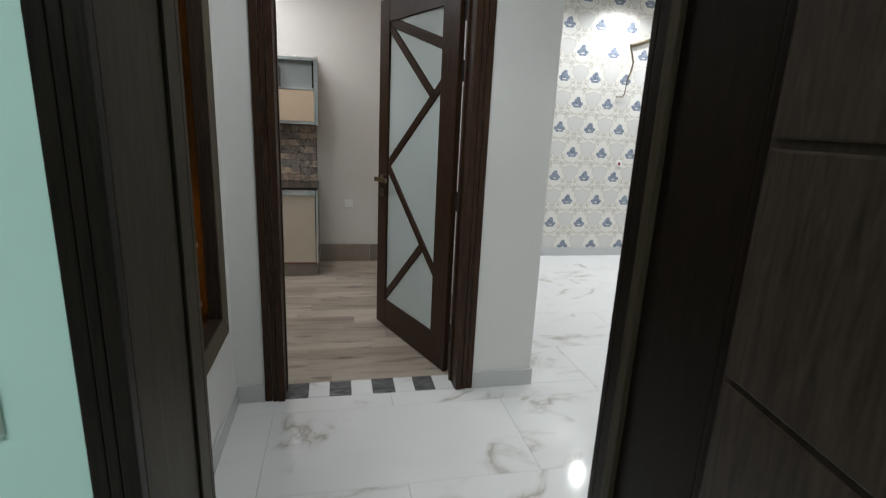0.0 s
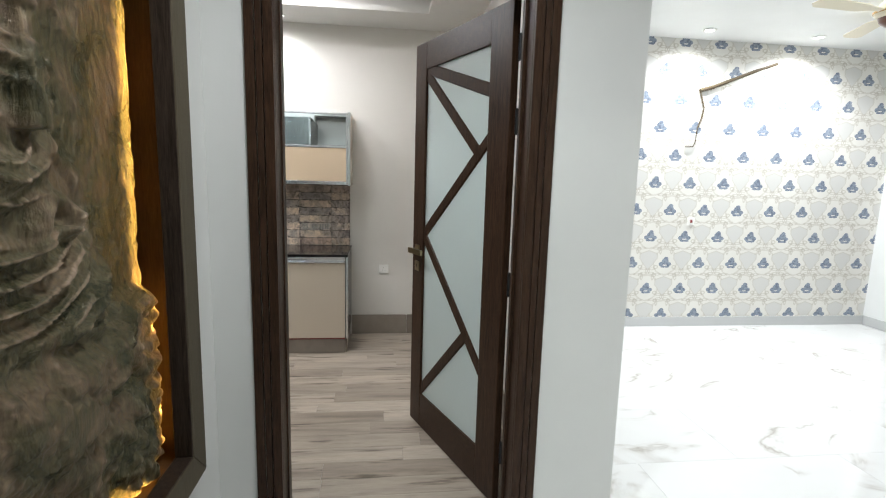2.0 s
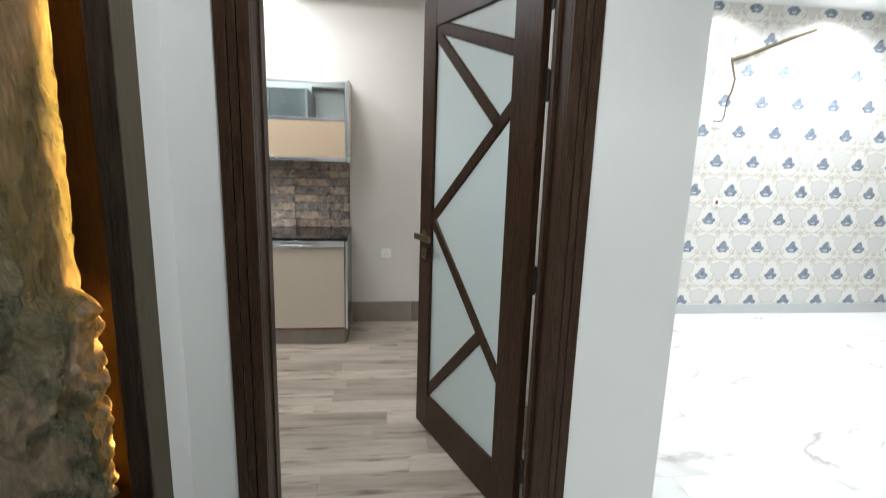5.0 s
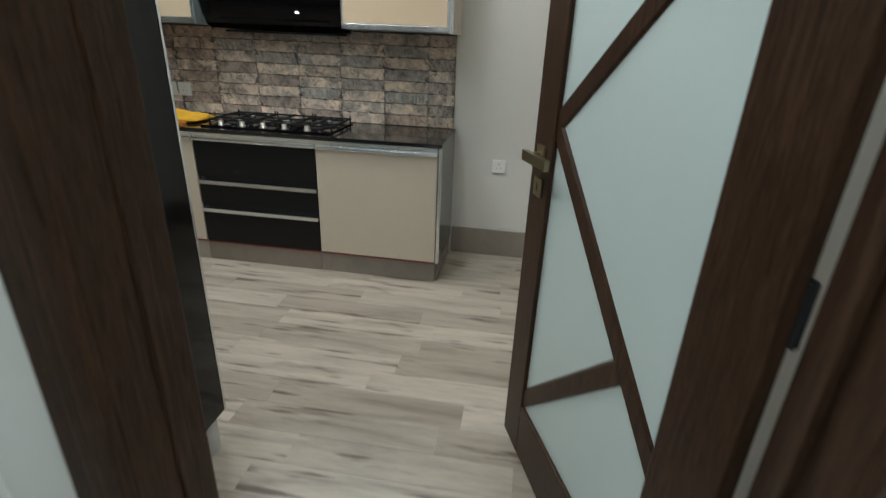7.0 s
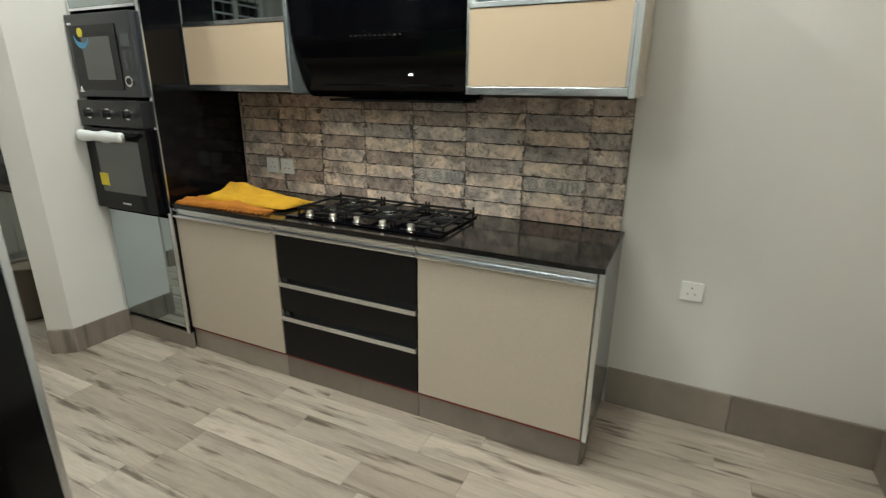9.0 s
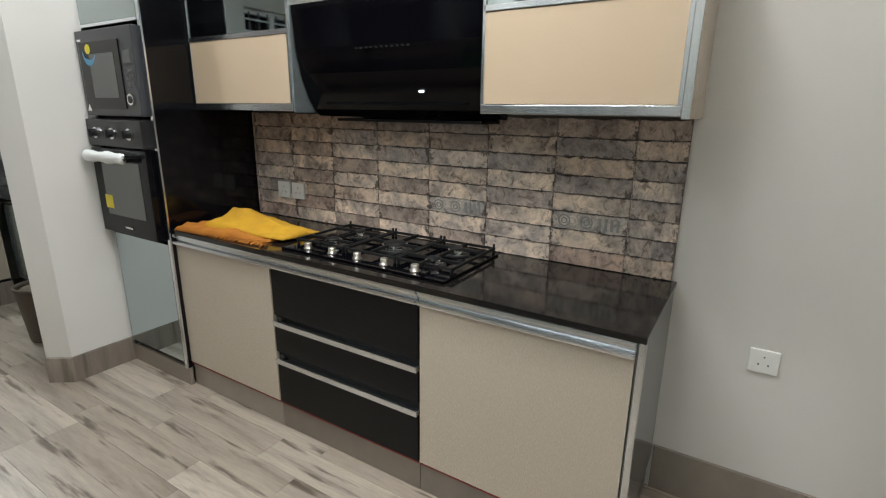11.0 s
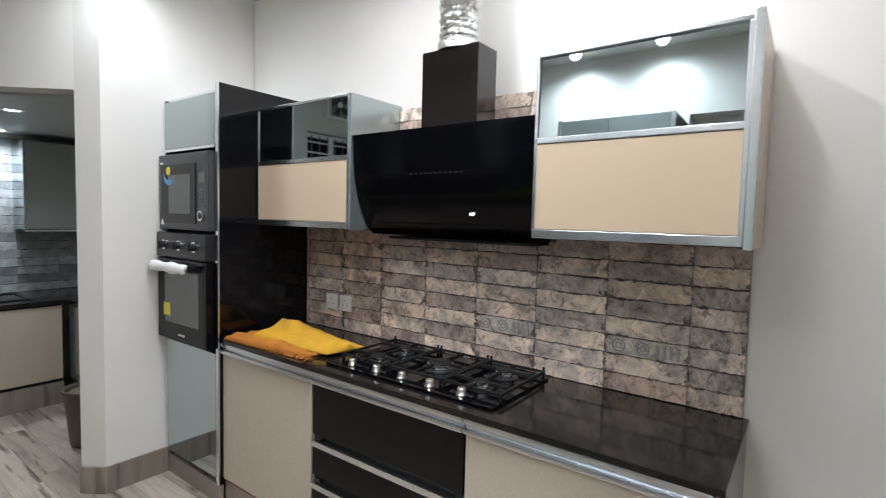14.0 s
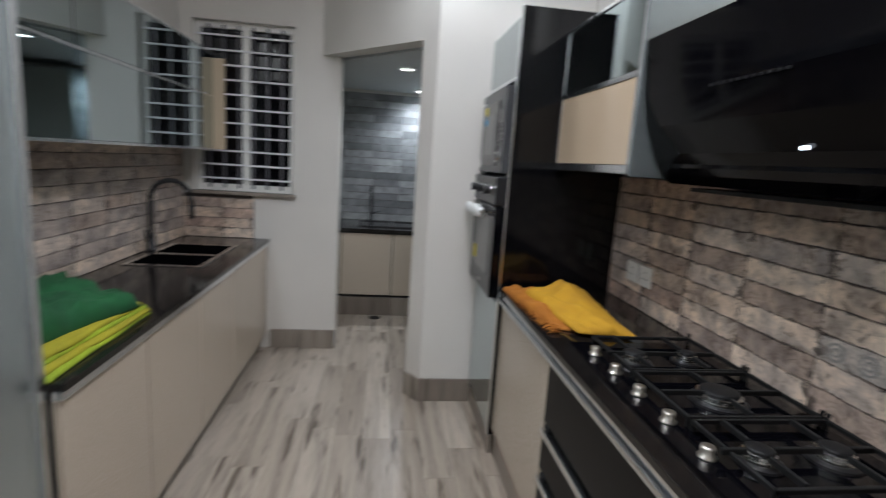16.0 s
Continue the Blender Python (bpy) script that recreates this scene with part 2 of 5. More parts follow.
PLANK = planks("grey_wood_look_tile", (0.390, 0.344, 0.290), (0.090, 0.068, 0.050))
SKIRT = planks("taupe_skirting_tile", (0.235, 0.205, 0.175), (0.14, 0.12, 0.10), 0.35)


def brick_tile(name, base, print_dark, strength):
    """Glazed brick-look tile: blotched colour, dark ragged rims and a faded printed ornament."""
    m = Mat(name, base, 0.5)
    rnd = m.random()
    v = m.coords((1, 1, 1))
    off = m.node("ShaderNodeVectorMath")
    off.operation = "ADD"
    m.link(v, off.inputs[0])
    cmb = m.node("ShaderNodeCombineXYZ")
    m.link(m.math("MULTIPLY", rnd, 23.0), cmb.inputs[0])
    m.link(m.math("MULTIPLY", rnd, 41.0), cmb.inputs[2])
    m.link(cmb.outputs[0], off.inputs[1])
    big = m.noise(off.outputs[0], 8, 6, 0.6, 0.5)
    blot = m.noise(off.outputs[0], 26, 7, 0.7, 1.0)
    fine = m.noise(off.outputs[0], 90, 5, 0.7)
    c = m.mix(1.0, base, m.ramp(big, [(0.34, (0.46, 0.44, 0.44)), (0.44, (0.80, 0.80, 0.82)), (0.53, (1.06, 1.03, 1.0)), (0.64, (1.32, 1.28, 1.24))]), "MULTIPLY")
    c = m.mix(1.0, c, m.ramp(blot, [(0.36, (0.40, 0.36, 0.34)), (0.45, (0.88, 0.86, 0.84)), (0.58, (1.16, 1.15, 1.14))]), "MULTIPLY")
    cell = m.node("ShaderNodeTexVoronoi", Scale=24.0, Randomness=0.85)
    m.link(off.outputs[0], cell.inputs["Vector"])
    rings = m.math("SINE", m.math("MULTIPLY", cell.outputs["Distance"], 26.0))
    worn = m.ramp(m.noise(off.outputs[0], 13, 4, 0.6), [(0.40, (0, 0, 0)), (0.58, (strength, strength, strength))])
    c = m.mix(m.math("MULTIPLY", m.math("MULTIPLY", m.ramp(rings, [(0.0, (0, 0, 0)), (0.7, (1, 1, 1))]), worn), 0.55), c, print_dark)
    sp = m.node("ShaderNodeSeparateXYZ")
    m.link(v, sp.inputs[0])
    rim = m.math("MAXIMUM", m.math("DIVIDE", m.math("ABSOLUTE", sp.outputs[2]), 0.0342), m.math("DIVIDE", m.math("ABSOLUTE", sp.outputs[0]), 0.140))
    rim = m.math("ADD", rim, m.math("MULTIPLY", m.math("SUBTRACT", m.noise(off.outputs[0], 24, 7, 0.75), 0.5), 1.7))
    c = m.mix(m.ramp(rim, [(0.99, (0, 0, 0)), (1.14, (0.85, 0.85, 0.85))]), c, (0.060, 0.045, 0.038))
    m.color(c).rough(fine, 0.30, 0.55).bump(m.math("ADD", big, m.math("MULTIPLY", fine, 0.5)), 0.45, 0.006)
    return m.m


BRICK_KINDS = {
    "C": brick_tile("cream_brick_tile", (0.70, 0.60, 0.50), (0.36, 0.27, 0.20), 0.06),
    "L": brick_tile("pale_grey_brick_tile", (0.62, 0.545, 0.475), (0.30, 0.25, 0.21), 0.25),
    "T": brick_tile("tan_brick_tile", (0.57, 0.475, 0.39), (0.22, 0.16, 0.12), 0.22),
    "P": brick_tile("pinkish_brick_tile", (0.52, 0.40, 0.33), (0.20, 0.13, 0.10), 0.3),
    "B": brick_tile("brown_brick_tile", (0.44, 0.36, 0.305), (0.11, 0.08, 0.066), 0.42),
    "D": brick_tile("smoky_brick_tile", (0.42, 0.37, 0.335), (0.10, 0.083, 0.075), 0.45),
    "O": brick_tile("pale_ornament_brick_tile", (0.54, 0.50, 0.455), (0.16, 0.14, 0.13), 0.6),
}
m = Mat("grey_brick_tile", (0.3, 0.3, 0.3), 0.3)
rnd = m.random()
f = m.noise(m.world_coords(), 14, 6, 0.65)
c = m.mix(1.0, m.ramp(rnd, [(0.0, (0.13, 0.135, 0.14)), (0.5, (0.27, 0.28, 0.285)), (1.0, (0.38, 0.39, 0.39))]), m.ramp(f, [(0.3, (0.55, 0.55, 0.55)), (0.65, (1.1, 1.1, 1.1))]), "MULTIPLY")
m.color(c).rough(f, 0.22, 0.45).bump(f, 0.35, 0.004)
GREYBRICK = m.m
MORTAR = paint("dark_mortar", (0.085, 0.066, 0.056), 0.8)

m = Mat("bronze_patina_relief", (0.06, 0.055, 0.04), 0.42, 0.25)
v = m.world_coords()
big = m.noise(v, 5.5, 6, 0.6, 0.8)
fine = m.noise(m.world_coords((14, 14, 2.2)), 9, 6, 0.65)
c = m.ramp(big, [(0.36, (0.018, 0.032, 0.013)), (0.48, (0.080, 0.072, 0.032)), (0.60, (0.18, 0.120, 0.072)), (0.75, (0.32, 0.28, 0.16))])
g = m.node("ShaderNodeNewGeometry")
worn = m.ramp(m.math("ADD", g.outputs["Pointiness"], m.math("MULTIPLY", m.math("SUBTRACT", big, 0.5), 0.16)), [(0.535, (0, 0, 0)), (0.60, (1, 1, 1))])
c = m.mix(m.math("MULTIPLY", worn, 0.8), c, (0.62, 0.45, 0.34))
m.color(m.mix(0.28, c, m.ramp(fine, [(0.36, (0.012, 0.012, 0.007)), (0.62, (0.34, 0.25, 0.14))]))).rough(big, 0.16, 0.42).bump(m.math("ADD", m.math("MULTIPLY", fine, 0.8), m.noise(v, 30, 6, 0.65, 0.8)), 0.75, 0.010)
PATINA = m.m

m = Mat("foil_duct", (0.75, 0.75, 0.74), 0.16, 1.0)
f = m.noise(m.world_coords(), 55, 3, 0.6)
m.bump(f, 0.9, 0.012)
FOIL = m.m


def cloth(name, dark, light):
    m = Mat(name, light, 0.85)
    v = m.world_coords()
    big, weave = m.noise(v, 7, 4), m.noise(v, 420, 2)
    m.color(m.ramp(big, [(0.3, dark), (0.65, light)])).bump(weave, 0.35, 0.002)
    return m.m


GOLDCLOTH = cloth("yellow_cotton", (0.36, 0.180, 0.005), (0.52, 0.285, 0.009))
OCHRECLOTH = cloth("ochre_fringe", (0.28, 0.090, 0.004), (0.42, 0.150, 0.008))
GREENCLOTH = cloth("green_cotton", (0.002, 0.036, 0.010), (0.005, 0.090, 0.022))
LIMECLOTH = cloth("lime_cotton", (0.18, 0.25, 0.008), (0.30, 0.37, 0.012))
OLIVECLOTH = cloth("olive_yellow_cotton", (0.22, 0.20, 0.006), (0.34, 0.30, 0.010))


def glow(name, c, s):
    m = Mat(name, (0.8, 0.8, 0.8), 0.5)
    m.b.inputs["Emission Color"].default_value = (*c, 1)
    m.b.inputs["Emission Strength"].default_value = s
    return m.m


LAMPGLOW = glow("lamp_lens", (0.95, 0.98, 1.0), 14)
SLITGLOW = glow("led_slit", (1.0, 0.93, 0.80), 1.6)
GOLDGLOW = glow("amber_led", (1.0, 0.5, 0.06), 6)
POINTGLOW = glow("hood_pilot", (0.9, 0.95, 1.0), 5)

# ---- building helpers ----


def slab(bm, x0, y0, z0, x1, y1, z1, bevel=0.0):
    """A box between two corners, added to bm."""
    r = bmesh.ops.create_cube(bm, size=1)
    vs = r["verts"]
    bmesh.ops.scale(bm, vec=(abs(x1 - x0), abs(y1 - y0), abs(z1 - z0)), verts=vs)
    bmesh.ops.translate(bm, vec=((x0 + x1) / 2, (y0 + y1) / 2, (z0 + z1) / 2), verts=vs)
    if bevel:
        es = list({e for v in vs for e in v.link_edges})
        bmesh.ops.bevel(bm, geom=es, offset=bevel, segments=2, affect="EDGES", profile=0.6)


def tube(bm, a, b, r, seg=12, r2=None):
    a, b = Vector(a), Vector(b)
    d = b - a
    q = d.to_track_quat("Z", "Y").to_matrix().to_4x4()
    bmesh.ops.create_cone(bm, cap_ends=True, segments=seg, radius1=r, radius2=r if r2 is None else r2, depth=d.length, matrix=Matrix.Translation((a + b) / 2) @ q)


def prism(bm, outline, axis, lo, hi):
    """Extrudes a closed outline (pairs) along an axis between lo and hi."""
    def place(p, h):
        return {"x": (h, p[0], p[1]), "y": (p[0], h, p[1]), "z": (p[0], p[1], h)}[axis]
    a = [bm.verts.new(place(p, lo)) for p in outline]
    b = [bm.verts.new(place(p, hi)) for p in outline]
    n = len(outline)
    for i in range(n):
        bm.faces.new((a[i], a[(i + 1) % n], b[(i + 1) % n], b[i]))
    bm.faces.new(a[::-1])
    bm.faces.new(b)
    bmesh.ops.recalc_face_normals(bm, faces=bm.faces[:])


def lathe(bm, profile, seg=24, caps=True):
    """Spins (radius, height) pairs round z."""
    rings = [[bm.verts.new((r * math.cos(2 * math.pi * i / seg), r * math.sin(2 * math.pi * i / seg), z)) for i in range(seg)] for r, z in profile]
    for a, b in zip(rings, rings[1:]):
        for i in range(seg):
            bm.faces.new((a[i], a[(i + 1) % seg], b[(i + 1) % seg], b[i]))
    if caps:
        bm.faces.new(rings[0][::-1])
        bm.faces.new(rings[-1])
    bmesh.ops.recalc_face_normals(bm, faces=bm.faces[:])


def mesh_of(name, bm, material, smooth=False):
    me = bpy.data.meshes.new(name)
    bm.to_mesh(me)
    bm.free()
    me.materials.append(material)
    if smooth:
        for p in me.polygons:
            p.use_smooth = True
    return me


def part(name, bm, material, parent=None, label="", smooth=False):
    """Links a bmesh as one mesh object under a thing or a part."""
    ob = new(name, mesh_of(name, bm, material, smooth))
    if parent:
        ob.parent = parent
    return tagged(ob, label)


def box(name, c, material, parent=None, label="", bevel=0.0):
    bm = bmesh.new()
    slab(bm, *c, bevel)
    return part(name, bm, material, parent, label)


def boxes(name, cs, material, parent=None, label="", bevel=0.0):
    bm = bmesh.new()
    for c in cs:
        slab(bm, *c, bevel)
    return part(name, bm, material, parent, label)


def thing(name, label, category, m=None, group="", kind=""):
    ob = tagged(new(name), label, category, group, kind)
    ob.empty_display_size = 0.1
    if m is not None:
        ob.matrix_world = m
    return ob


def fixed(ob, label, category):
    return tagged(ob, label, category, kind="structure")

# ---- structure ----
DY, DN = 2.897, 3.060      # the kitchen door wall: lobby face, kitchen face
NY = 5.648                 # kitchen north wall
EX = 1.145                  # kitchen east wall
WX = -3.476                # kitchen window wall
SY = 3.19                  # kitchen wall behind the sink run

fixed(box("floor_marble", (-4.2, -3.2, -0.12, 6.8, DY + 0.003, -0.006), GROUT), "white marble look floor tiles of the lobby", "floor")
fixed(box("floor_papered_room", (1.26, DY + 0.003, -0.12, 6.8, 6.0, -0.006), GROUT), "white polished marble look floor tiles", "floor")
fixed(box("floor_kitchen", (-5.2, DY + 0.003, -0.12, 1.26, 5.95, -0.006), GROUT2), "grey wood look plank tiles of the kitchen floor", "floor")

fixed(boxes("wall_kitchen_door", [(-3.7, DY, -0.1, -0.056, DN, 3.1), (0.947, DY, -0.1, 1.368, DN, 3.1), (-0.056, DY, 2.30, 0.947, DN, 3.1)], WHITE), "white painted wall with the kitchen doorway", "wall")
fixed(box("wall_kitchen_door_lining", (EX, DN, -0.1, 1.368, 5.99, 3.1), WHITE), "white wall between kitchen and papered room", "wall")
fixed(box("wall_kitchen_east", (EX - 0.01, DN, -0.1, EX, NY, 2.9), CREAM), "cream painted kitchen wall", "wall")
fixed(boxes("wall_kitchen_south", [(-3.62, DN, -0.1, -0.475, SY, 2.9), (-0.475, DN, -0.1, -0.058, DN + 0.006, 2.30), (1.01, DN, -0.1, EX - 0.01, SY, 2.30), (-0.475, DN, 2.30, EX - 0.01, SY, 2.9)], CREAM), "cream painted kitchen wall round the door", "wall")
fixed(box("wall_kitchen_north", (-2.66, NY, -0.1, EX, NY + 0.15, 2.9), CREAM), "cream painted kitchen wall behind the hob", "wall")
bm = bmesh.new()
prism(bm, [(-2.772, 4.725), (-2.665, 4.80), (-2.665, 5.80), (-2.80, 5.80), (-2.80, 4.86), (-2.86, 4.81)], "z", -0.1, 2.9)
prism(bm, [(-3.468, 4.108), (-2.772, 4.725), (-2.86, 4.81), (-3.60, 4.15)], "z", 2.062, 2.9)
fixed(part("wall_diagonal", bm, CREAM), "cream diagonal wall with the opening to the small kitchen", "wall")
WIN = (3.27, 3.92, 1.12, 2.225)  # window opening: y, y, z, z
fixed(boxes("wall_window", [(-3.64, DN, -0.1, WX, 4.232, WIN[2]), (-3.64, DN, WIN[3], WX, 4.232, 2.9), (-3.64, DN, WIN[2], WX, WIN[0], WIN[3]), (-3.64, WIN[1], WIN[2], WX, 4.232, WIN[3])], CREAM), "cream kitchen wall with a barred window", "wall")
fixed(boxes("wall_small_kitchen", [(-5.1, 3.8, -0.1, -4.95, 5.8, 2.2), (-4.95, 5.65, -0.1, -2.80, 5.8, 2.2), (-4.95, 3.8, -0.1, -3.64, 3.95, 2.2)], CREAM), "walls of the small second kitchen", "wall")
bm = bmesh.new()
prism(bm, [(-5.1, 3.8), (-3.645, 3.8), (-3.645, 4.13), (-2.865, 4.815), (-2.80, 4.87), (-2.80, 5.8), (-5.1, 5.8)], "z", K2C, K2C + 0.1)
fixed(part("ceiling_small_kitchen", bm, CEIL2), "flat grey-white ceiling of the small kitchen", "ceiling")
TX0, TX1, TY0, TY1 = -2.0, 0.745, 3.85, 5.17
fixed(boxes("ceiling_kitchen", [(-3.7, 2.98, KC, TX0, 5.8, KC + 0.16), (TX1, 2.98, KC, EX + 0.1, 5.8, KC + 0.16), (TX0, 2.98, KC, TX1, TY0, KC + 0.16), (TX0, TY1, KC, TX1, 5.8, KC + 0.16), (TX0 - 0.1, TY0 - 0.1, KC + 0.12, TX1 + 0.1, TY1 + 0.1, KC + 0.22)], CEIL), "white gypsum ceiling with a recessed tray", "ceiling")
boxes("ceiling_tray_moulding", [(TX0 - 0.02, TY1 - 0.035, KC - 0.012, TX1 + 0.02, TY1 + 0.02, KC + 0.03), (TX1 - 0.035, TY0, KC - 0.012, TX1 + 0.02, TY1 - 0.035, KC + 0.03), (TX0 - 0.02, TY0 - 0.02, KC - 0.012, TX1 + 0.02, TY0 + 0.035, KC + 0.03)], CEIL)
fixed(bpy.data.objects["ceiling_tray_moulding"], "white moulded edge of the ceiling tray", "trim")
boxes("ceiling_led_slit", [(-0.334, 3.98, 2.888, -0.274, 5.06, 2.896), (-0.255, 4.71, 2.888, 0.125, 4.77, 2.896), (-1.08, 4.36, 2.888, -1.02, 5.08, 2.896)], SLITGLOW)
fixed(bpy.data.objects["ceiling_led_slit"], "warm white light slits in the ceiling tray", "ceiling light")

# lobby, mural niche, first door wall, rooms round them
F0, F1 = 1.04, 1.345
MX = -0.267
MY0, MY1, MZ0, MZ1 = 1.48, 2.66, 0.575, 2.42
fixed(boxes("wall_mural", [(-0.52, F1, -0.1, MX, DY, MZ0), (-0.52, F1, MZ1, MX, DY, 3.1), (-0.52, F1, MZ0, MX, MY0, MZ1), (-0.52, MY1, MZ0, MX, DY, MZ1), (-0.52, MY0, MZ0, -0.47, MY1, MZ1)], WHITE), "white lobby wall with a recessed mural niche", "wall")
fixed(boxes("wall_entry_door", [(-4.2, F0 + 0.004, -0.1, -0.037, F1, 3.1), (0.92, F0 + 0.004, -0.1, 6.1, F1, 3.1), (-0.037, F0 + 0.004, 2.29, 0.92, F1, 3.1)], WHITE), "white wall with the first doorway", "wall")
fixed(boxes("wall_entry_lining", [(-4.2, F0 - 0.004, -0.1, -0.037, F0 + 0.004, 3.1), (0.92, F0 - 0.004, -0.1, 3.0, F0 + 0.004, 3.1), (-0.037, F0 - 0.004, 2.29, 0.92, F0 + 0.004, 3.1)], AQUA), "pale aqua painted wall of the first room", "wall")
fixed(boxes("wall_first_room", [(-4.2, -3.2, -0.1, -4.05, F0, 2.8), (2.2, -3.2, -0.1, 2.35, F0, 2.8), (-4.2, -3.2, -0.1, 2.35, -3.05, 2.8)], AQUA), "pale aqua walls of the first room", "wall")
fixed(box("ceiling_first_room", (-4.2, -3.2, 2.75, 2.4, F0 + 0.02, 2.85), CEIL), "plain ceiling of the first room", "ceiling")
fixed(box("ceiling_lobby", (-0.52, F1 - 0.02, LC, 1.14, DY + 0.02, LC + 0.1), CEIL), "plain white lobby ceiling", "ceiling")
fixed(box("beam_lobby", (1.131, F1, 2.378, 1.365, DY, 3.1), WHITE), "white painted downstand beam", "beam")
fixed(box("ceiling_papered_room", (1.30, F1 - 0.02, WC, 6.1, 6.0, WC + 0.12), BRIGHT), "bright white ceiling of the papered room", "ceiling")
NICHE = (4.45, 5.50, 0.16, 2.42)
fixed(boxes("wall_papered_room_side", [(5.68, F1, -0.1, 6.1, NICHE[0], 3.1), (5.68, NICHE[1], -0.1, 6.1, 6.0, 3.1), (5.68, NICHE[0], NICHE[3], 6.1, NICHE[1], 3.1), (5.68, NICHE[0], -0.1, 6.1, NICHE[1], NICHE[2]), (6.6, NICHE[0], -0.1, 6.7, NICHE[1], 3.1), (6.1, NICHE[0] - 0.1, -0.1, 6.7, NICHE[0], 3.1), (6.1, NICHE[1], -0.1, 6.7, NICHE[1] + 0.1, 3.1), (6.1, NICHE[0], 2.42, 6.7, NICHE[1], 2.6)], BRIGHT), "bright white wall with a framed opening", "wall")

m = Mat("floral_wallpaper", (0.8, 0.78, 0.72), 0.5)
g = m.node("ShaderNodeNewGeometry")
sep = m.node("ShaderNodeSeparateXYZ")
m.link(g.outputs["Position"], sep.inputs[0])
wob = m.noise(m.world_coords(), 26, 3, 0.6)
wob = m.math("MULTIPLY", m.math("SUBTRACT", wob, 0.5), 0.055)


def lattice(x0, z0):
    """Distances from the nearest point of a lattice of motifs, across and up."""
    out = []
    for sock, o, p in ((sep.outputs[0], x0, 0.371), (sep.outputs[2], z0, 0.547)):
        q = m.math("ADD", m.math("DIVIDE", m.math("SUBTRACT", sock, o), p), 100.5)
        out.append(m.math("MULTIPLY", m.math("SUBTRACT", m.math("FRACT", q), 0.5), p))
    return out


def oval(dx, dz, cx, cz, a, b):
    u = m.math("DIVIDE", m.math("SUBTRACT", dx, cx), a)
    w = m.math("DIVIDE", m.math("SUBTRACT", dz, cz), b)
    return m.math("ADD", m.math("SQRT", m.math("ADD", m.math("MULTIPLY", u, u), m.math("MULTIPLY", w, w))), m.math("MULTIPLY", wob, 5.0))


def inside(d, edge, soft=0.06):
    n = m.node("ShaderNodeMapRange")
    n.inputs["From Min"].default_value, n.inputs["From Max"].default_value = edge + soft, edge
    m.link(d, n.inputs[0])
    return n.outputs[0]


col = m.ramp(m.noise(m.world_coords(), 3, 3), [(0.3, (0.73, 0.71, 0.66)), (0.7, (0.78, 0.76, 0.71))])
for x0, z0 in ((3.09, 1.495), (2.905, 1.768)):
    dx, dz = lattice(x0, z0)
    sx_, sz_ = lattice(x0 + 0.1855, z0 + 0.045)
    sa_ = m.math("ABSOLUTE", sx_)
    taper = m.math("MULTIPLY", m.math("MAXIMUM", m.math("MULTIPLY", sz_, -1.0), 0.0), 8.5)
    body = m.math("MAXIMUM", m.math("ADD", m.math("ADD", m.math("DIVIDE", sa_, 0.092), taper), m.math("MULTIPLY", wob, 4.0)), m.math("DIVIDE", m.math("ADD", sz_, m.math("MULTIPLY", sa_, 0.35)), 0.085))
    ogee = m.math("ABSOLUTE", m.math("SUBTRACT", oval(dx, dz, 0.0, 0.015, 0.128, 0.135), 1.0))
    col = m.mix(m.math("MULTIPLY", inside(ogee, 0.03, 0.06), 0.5), col, (0.52, 0.48, 0.41))
    col = m.mix(m.math("MULTIPLY", inside(body, 1.05, 0.06), 0.6), col, (0.52, 0.49, 0.43))
    col = m.mix(m.math("MULTIPLY", inside(body, 0.92, 0.05), 0.9), col, (0.655, 0.645, 0.615))
    for q in ((0.045, -0.105, 0.045, 0.014), (0.085, -0.085, 0.028, 0.022), (0.040, -0.150, 0.040, 0.014), (0.075, -0.170, 0.026, 0.020), (0.012, -0.128, 0.016, 0.020), (0.075, 0.112, 0.045, 0.014), (0.125, 0.085, 0.016, 0.040)):
        leafd = m.math("ABSOLUTE", m.math("SUBTRACT", oval(sa_, sz_, *q), 0.72))
        col = m.mix(m.math("MULTIPLY", inside(leafd, 0.16, 0.14), 0.62), col, (0.50, 0.46, 0.39))
    flower = oval(dx, dz, 0.0, 0.018, 0.044, 0.040)
    for q in ((-0.042, -0.008, 0.030, 0.024), (0.042, -0.008, 0.030, 0.024), (-0.020, -0.036, 0.032, 0.013), (0.022, -0.036, 0.032, 0.013), (0.006, 0.048, 0.028, 0.022)):
        flower = m.math("MINIMUM", flower, oval(dx, dz, *q))
    petals = m.ramp(m.noise(m.world_coords(), 42, 3, 0.6), [(0.35, (0.13, 0.16, 0.225)), (0.6, (0.27, 0.31, 0.375))])
    col = m.mix(inside(flower, 0.85), col, petals)
m.color(col)
m.bump(m.noise(m.world_coords(), 300, 2), 0.1, 0.001)
PAPER = m.m
WPY = 5.780
fixed(box("wall_papered", (1.368, WPY, -0.1, 5.68, 6.0, 3.1), PAPER), "cream wallpaper with rows of blue flowers", "wall")

# skirtings
def skirting(name, runs, mat, label):
    s = thing(name, label, "skirting", kind="structure")
    for r in runs:
        box("skirting_tile", r, mat, s, bevel=0.002)


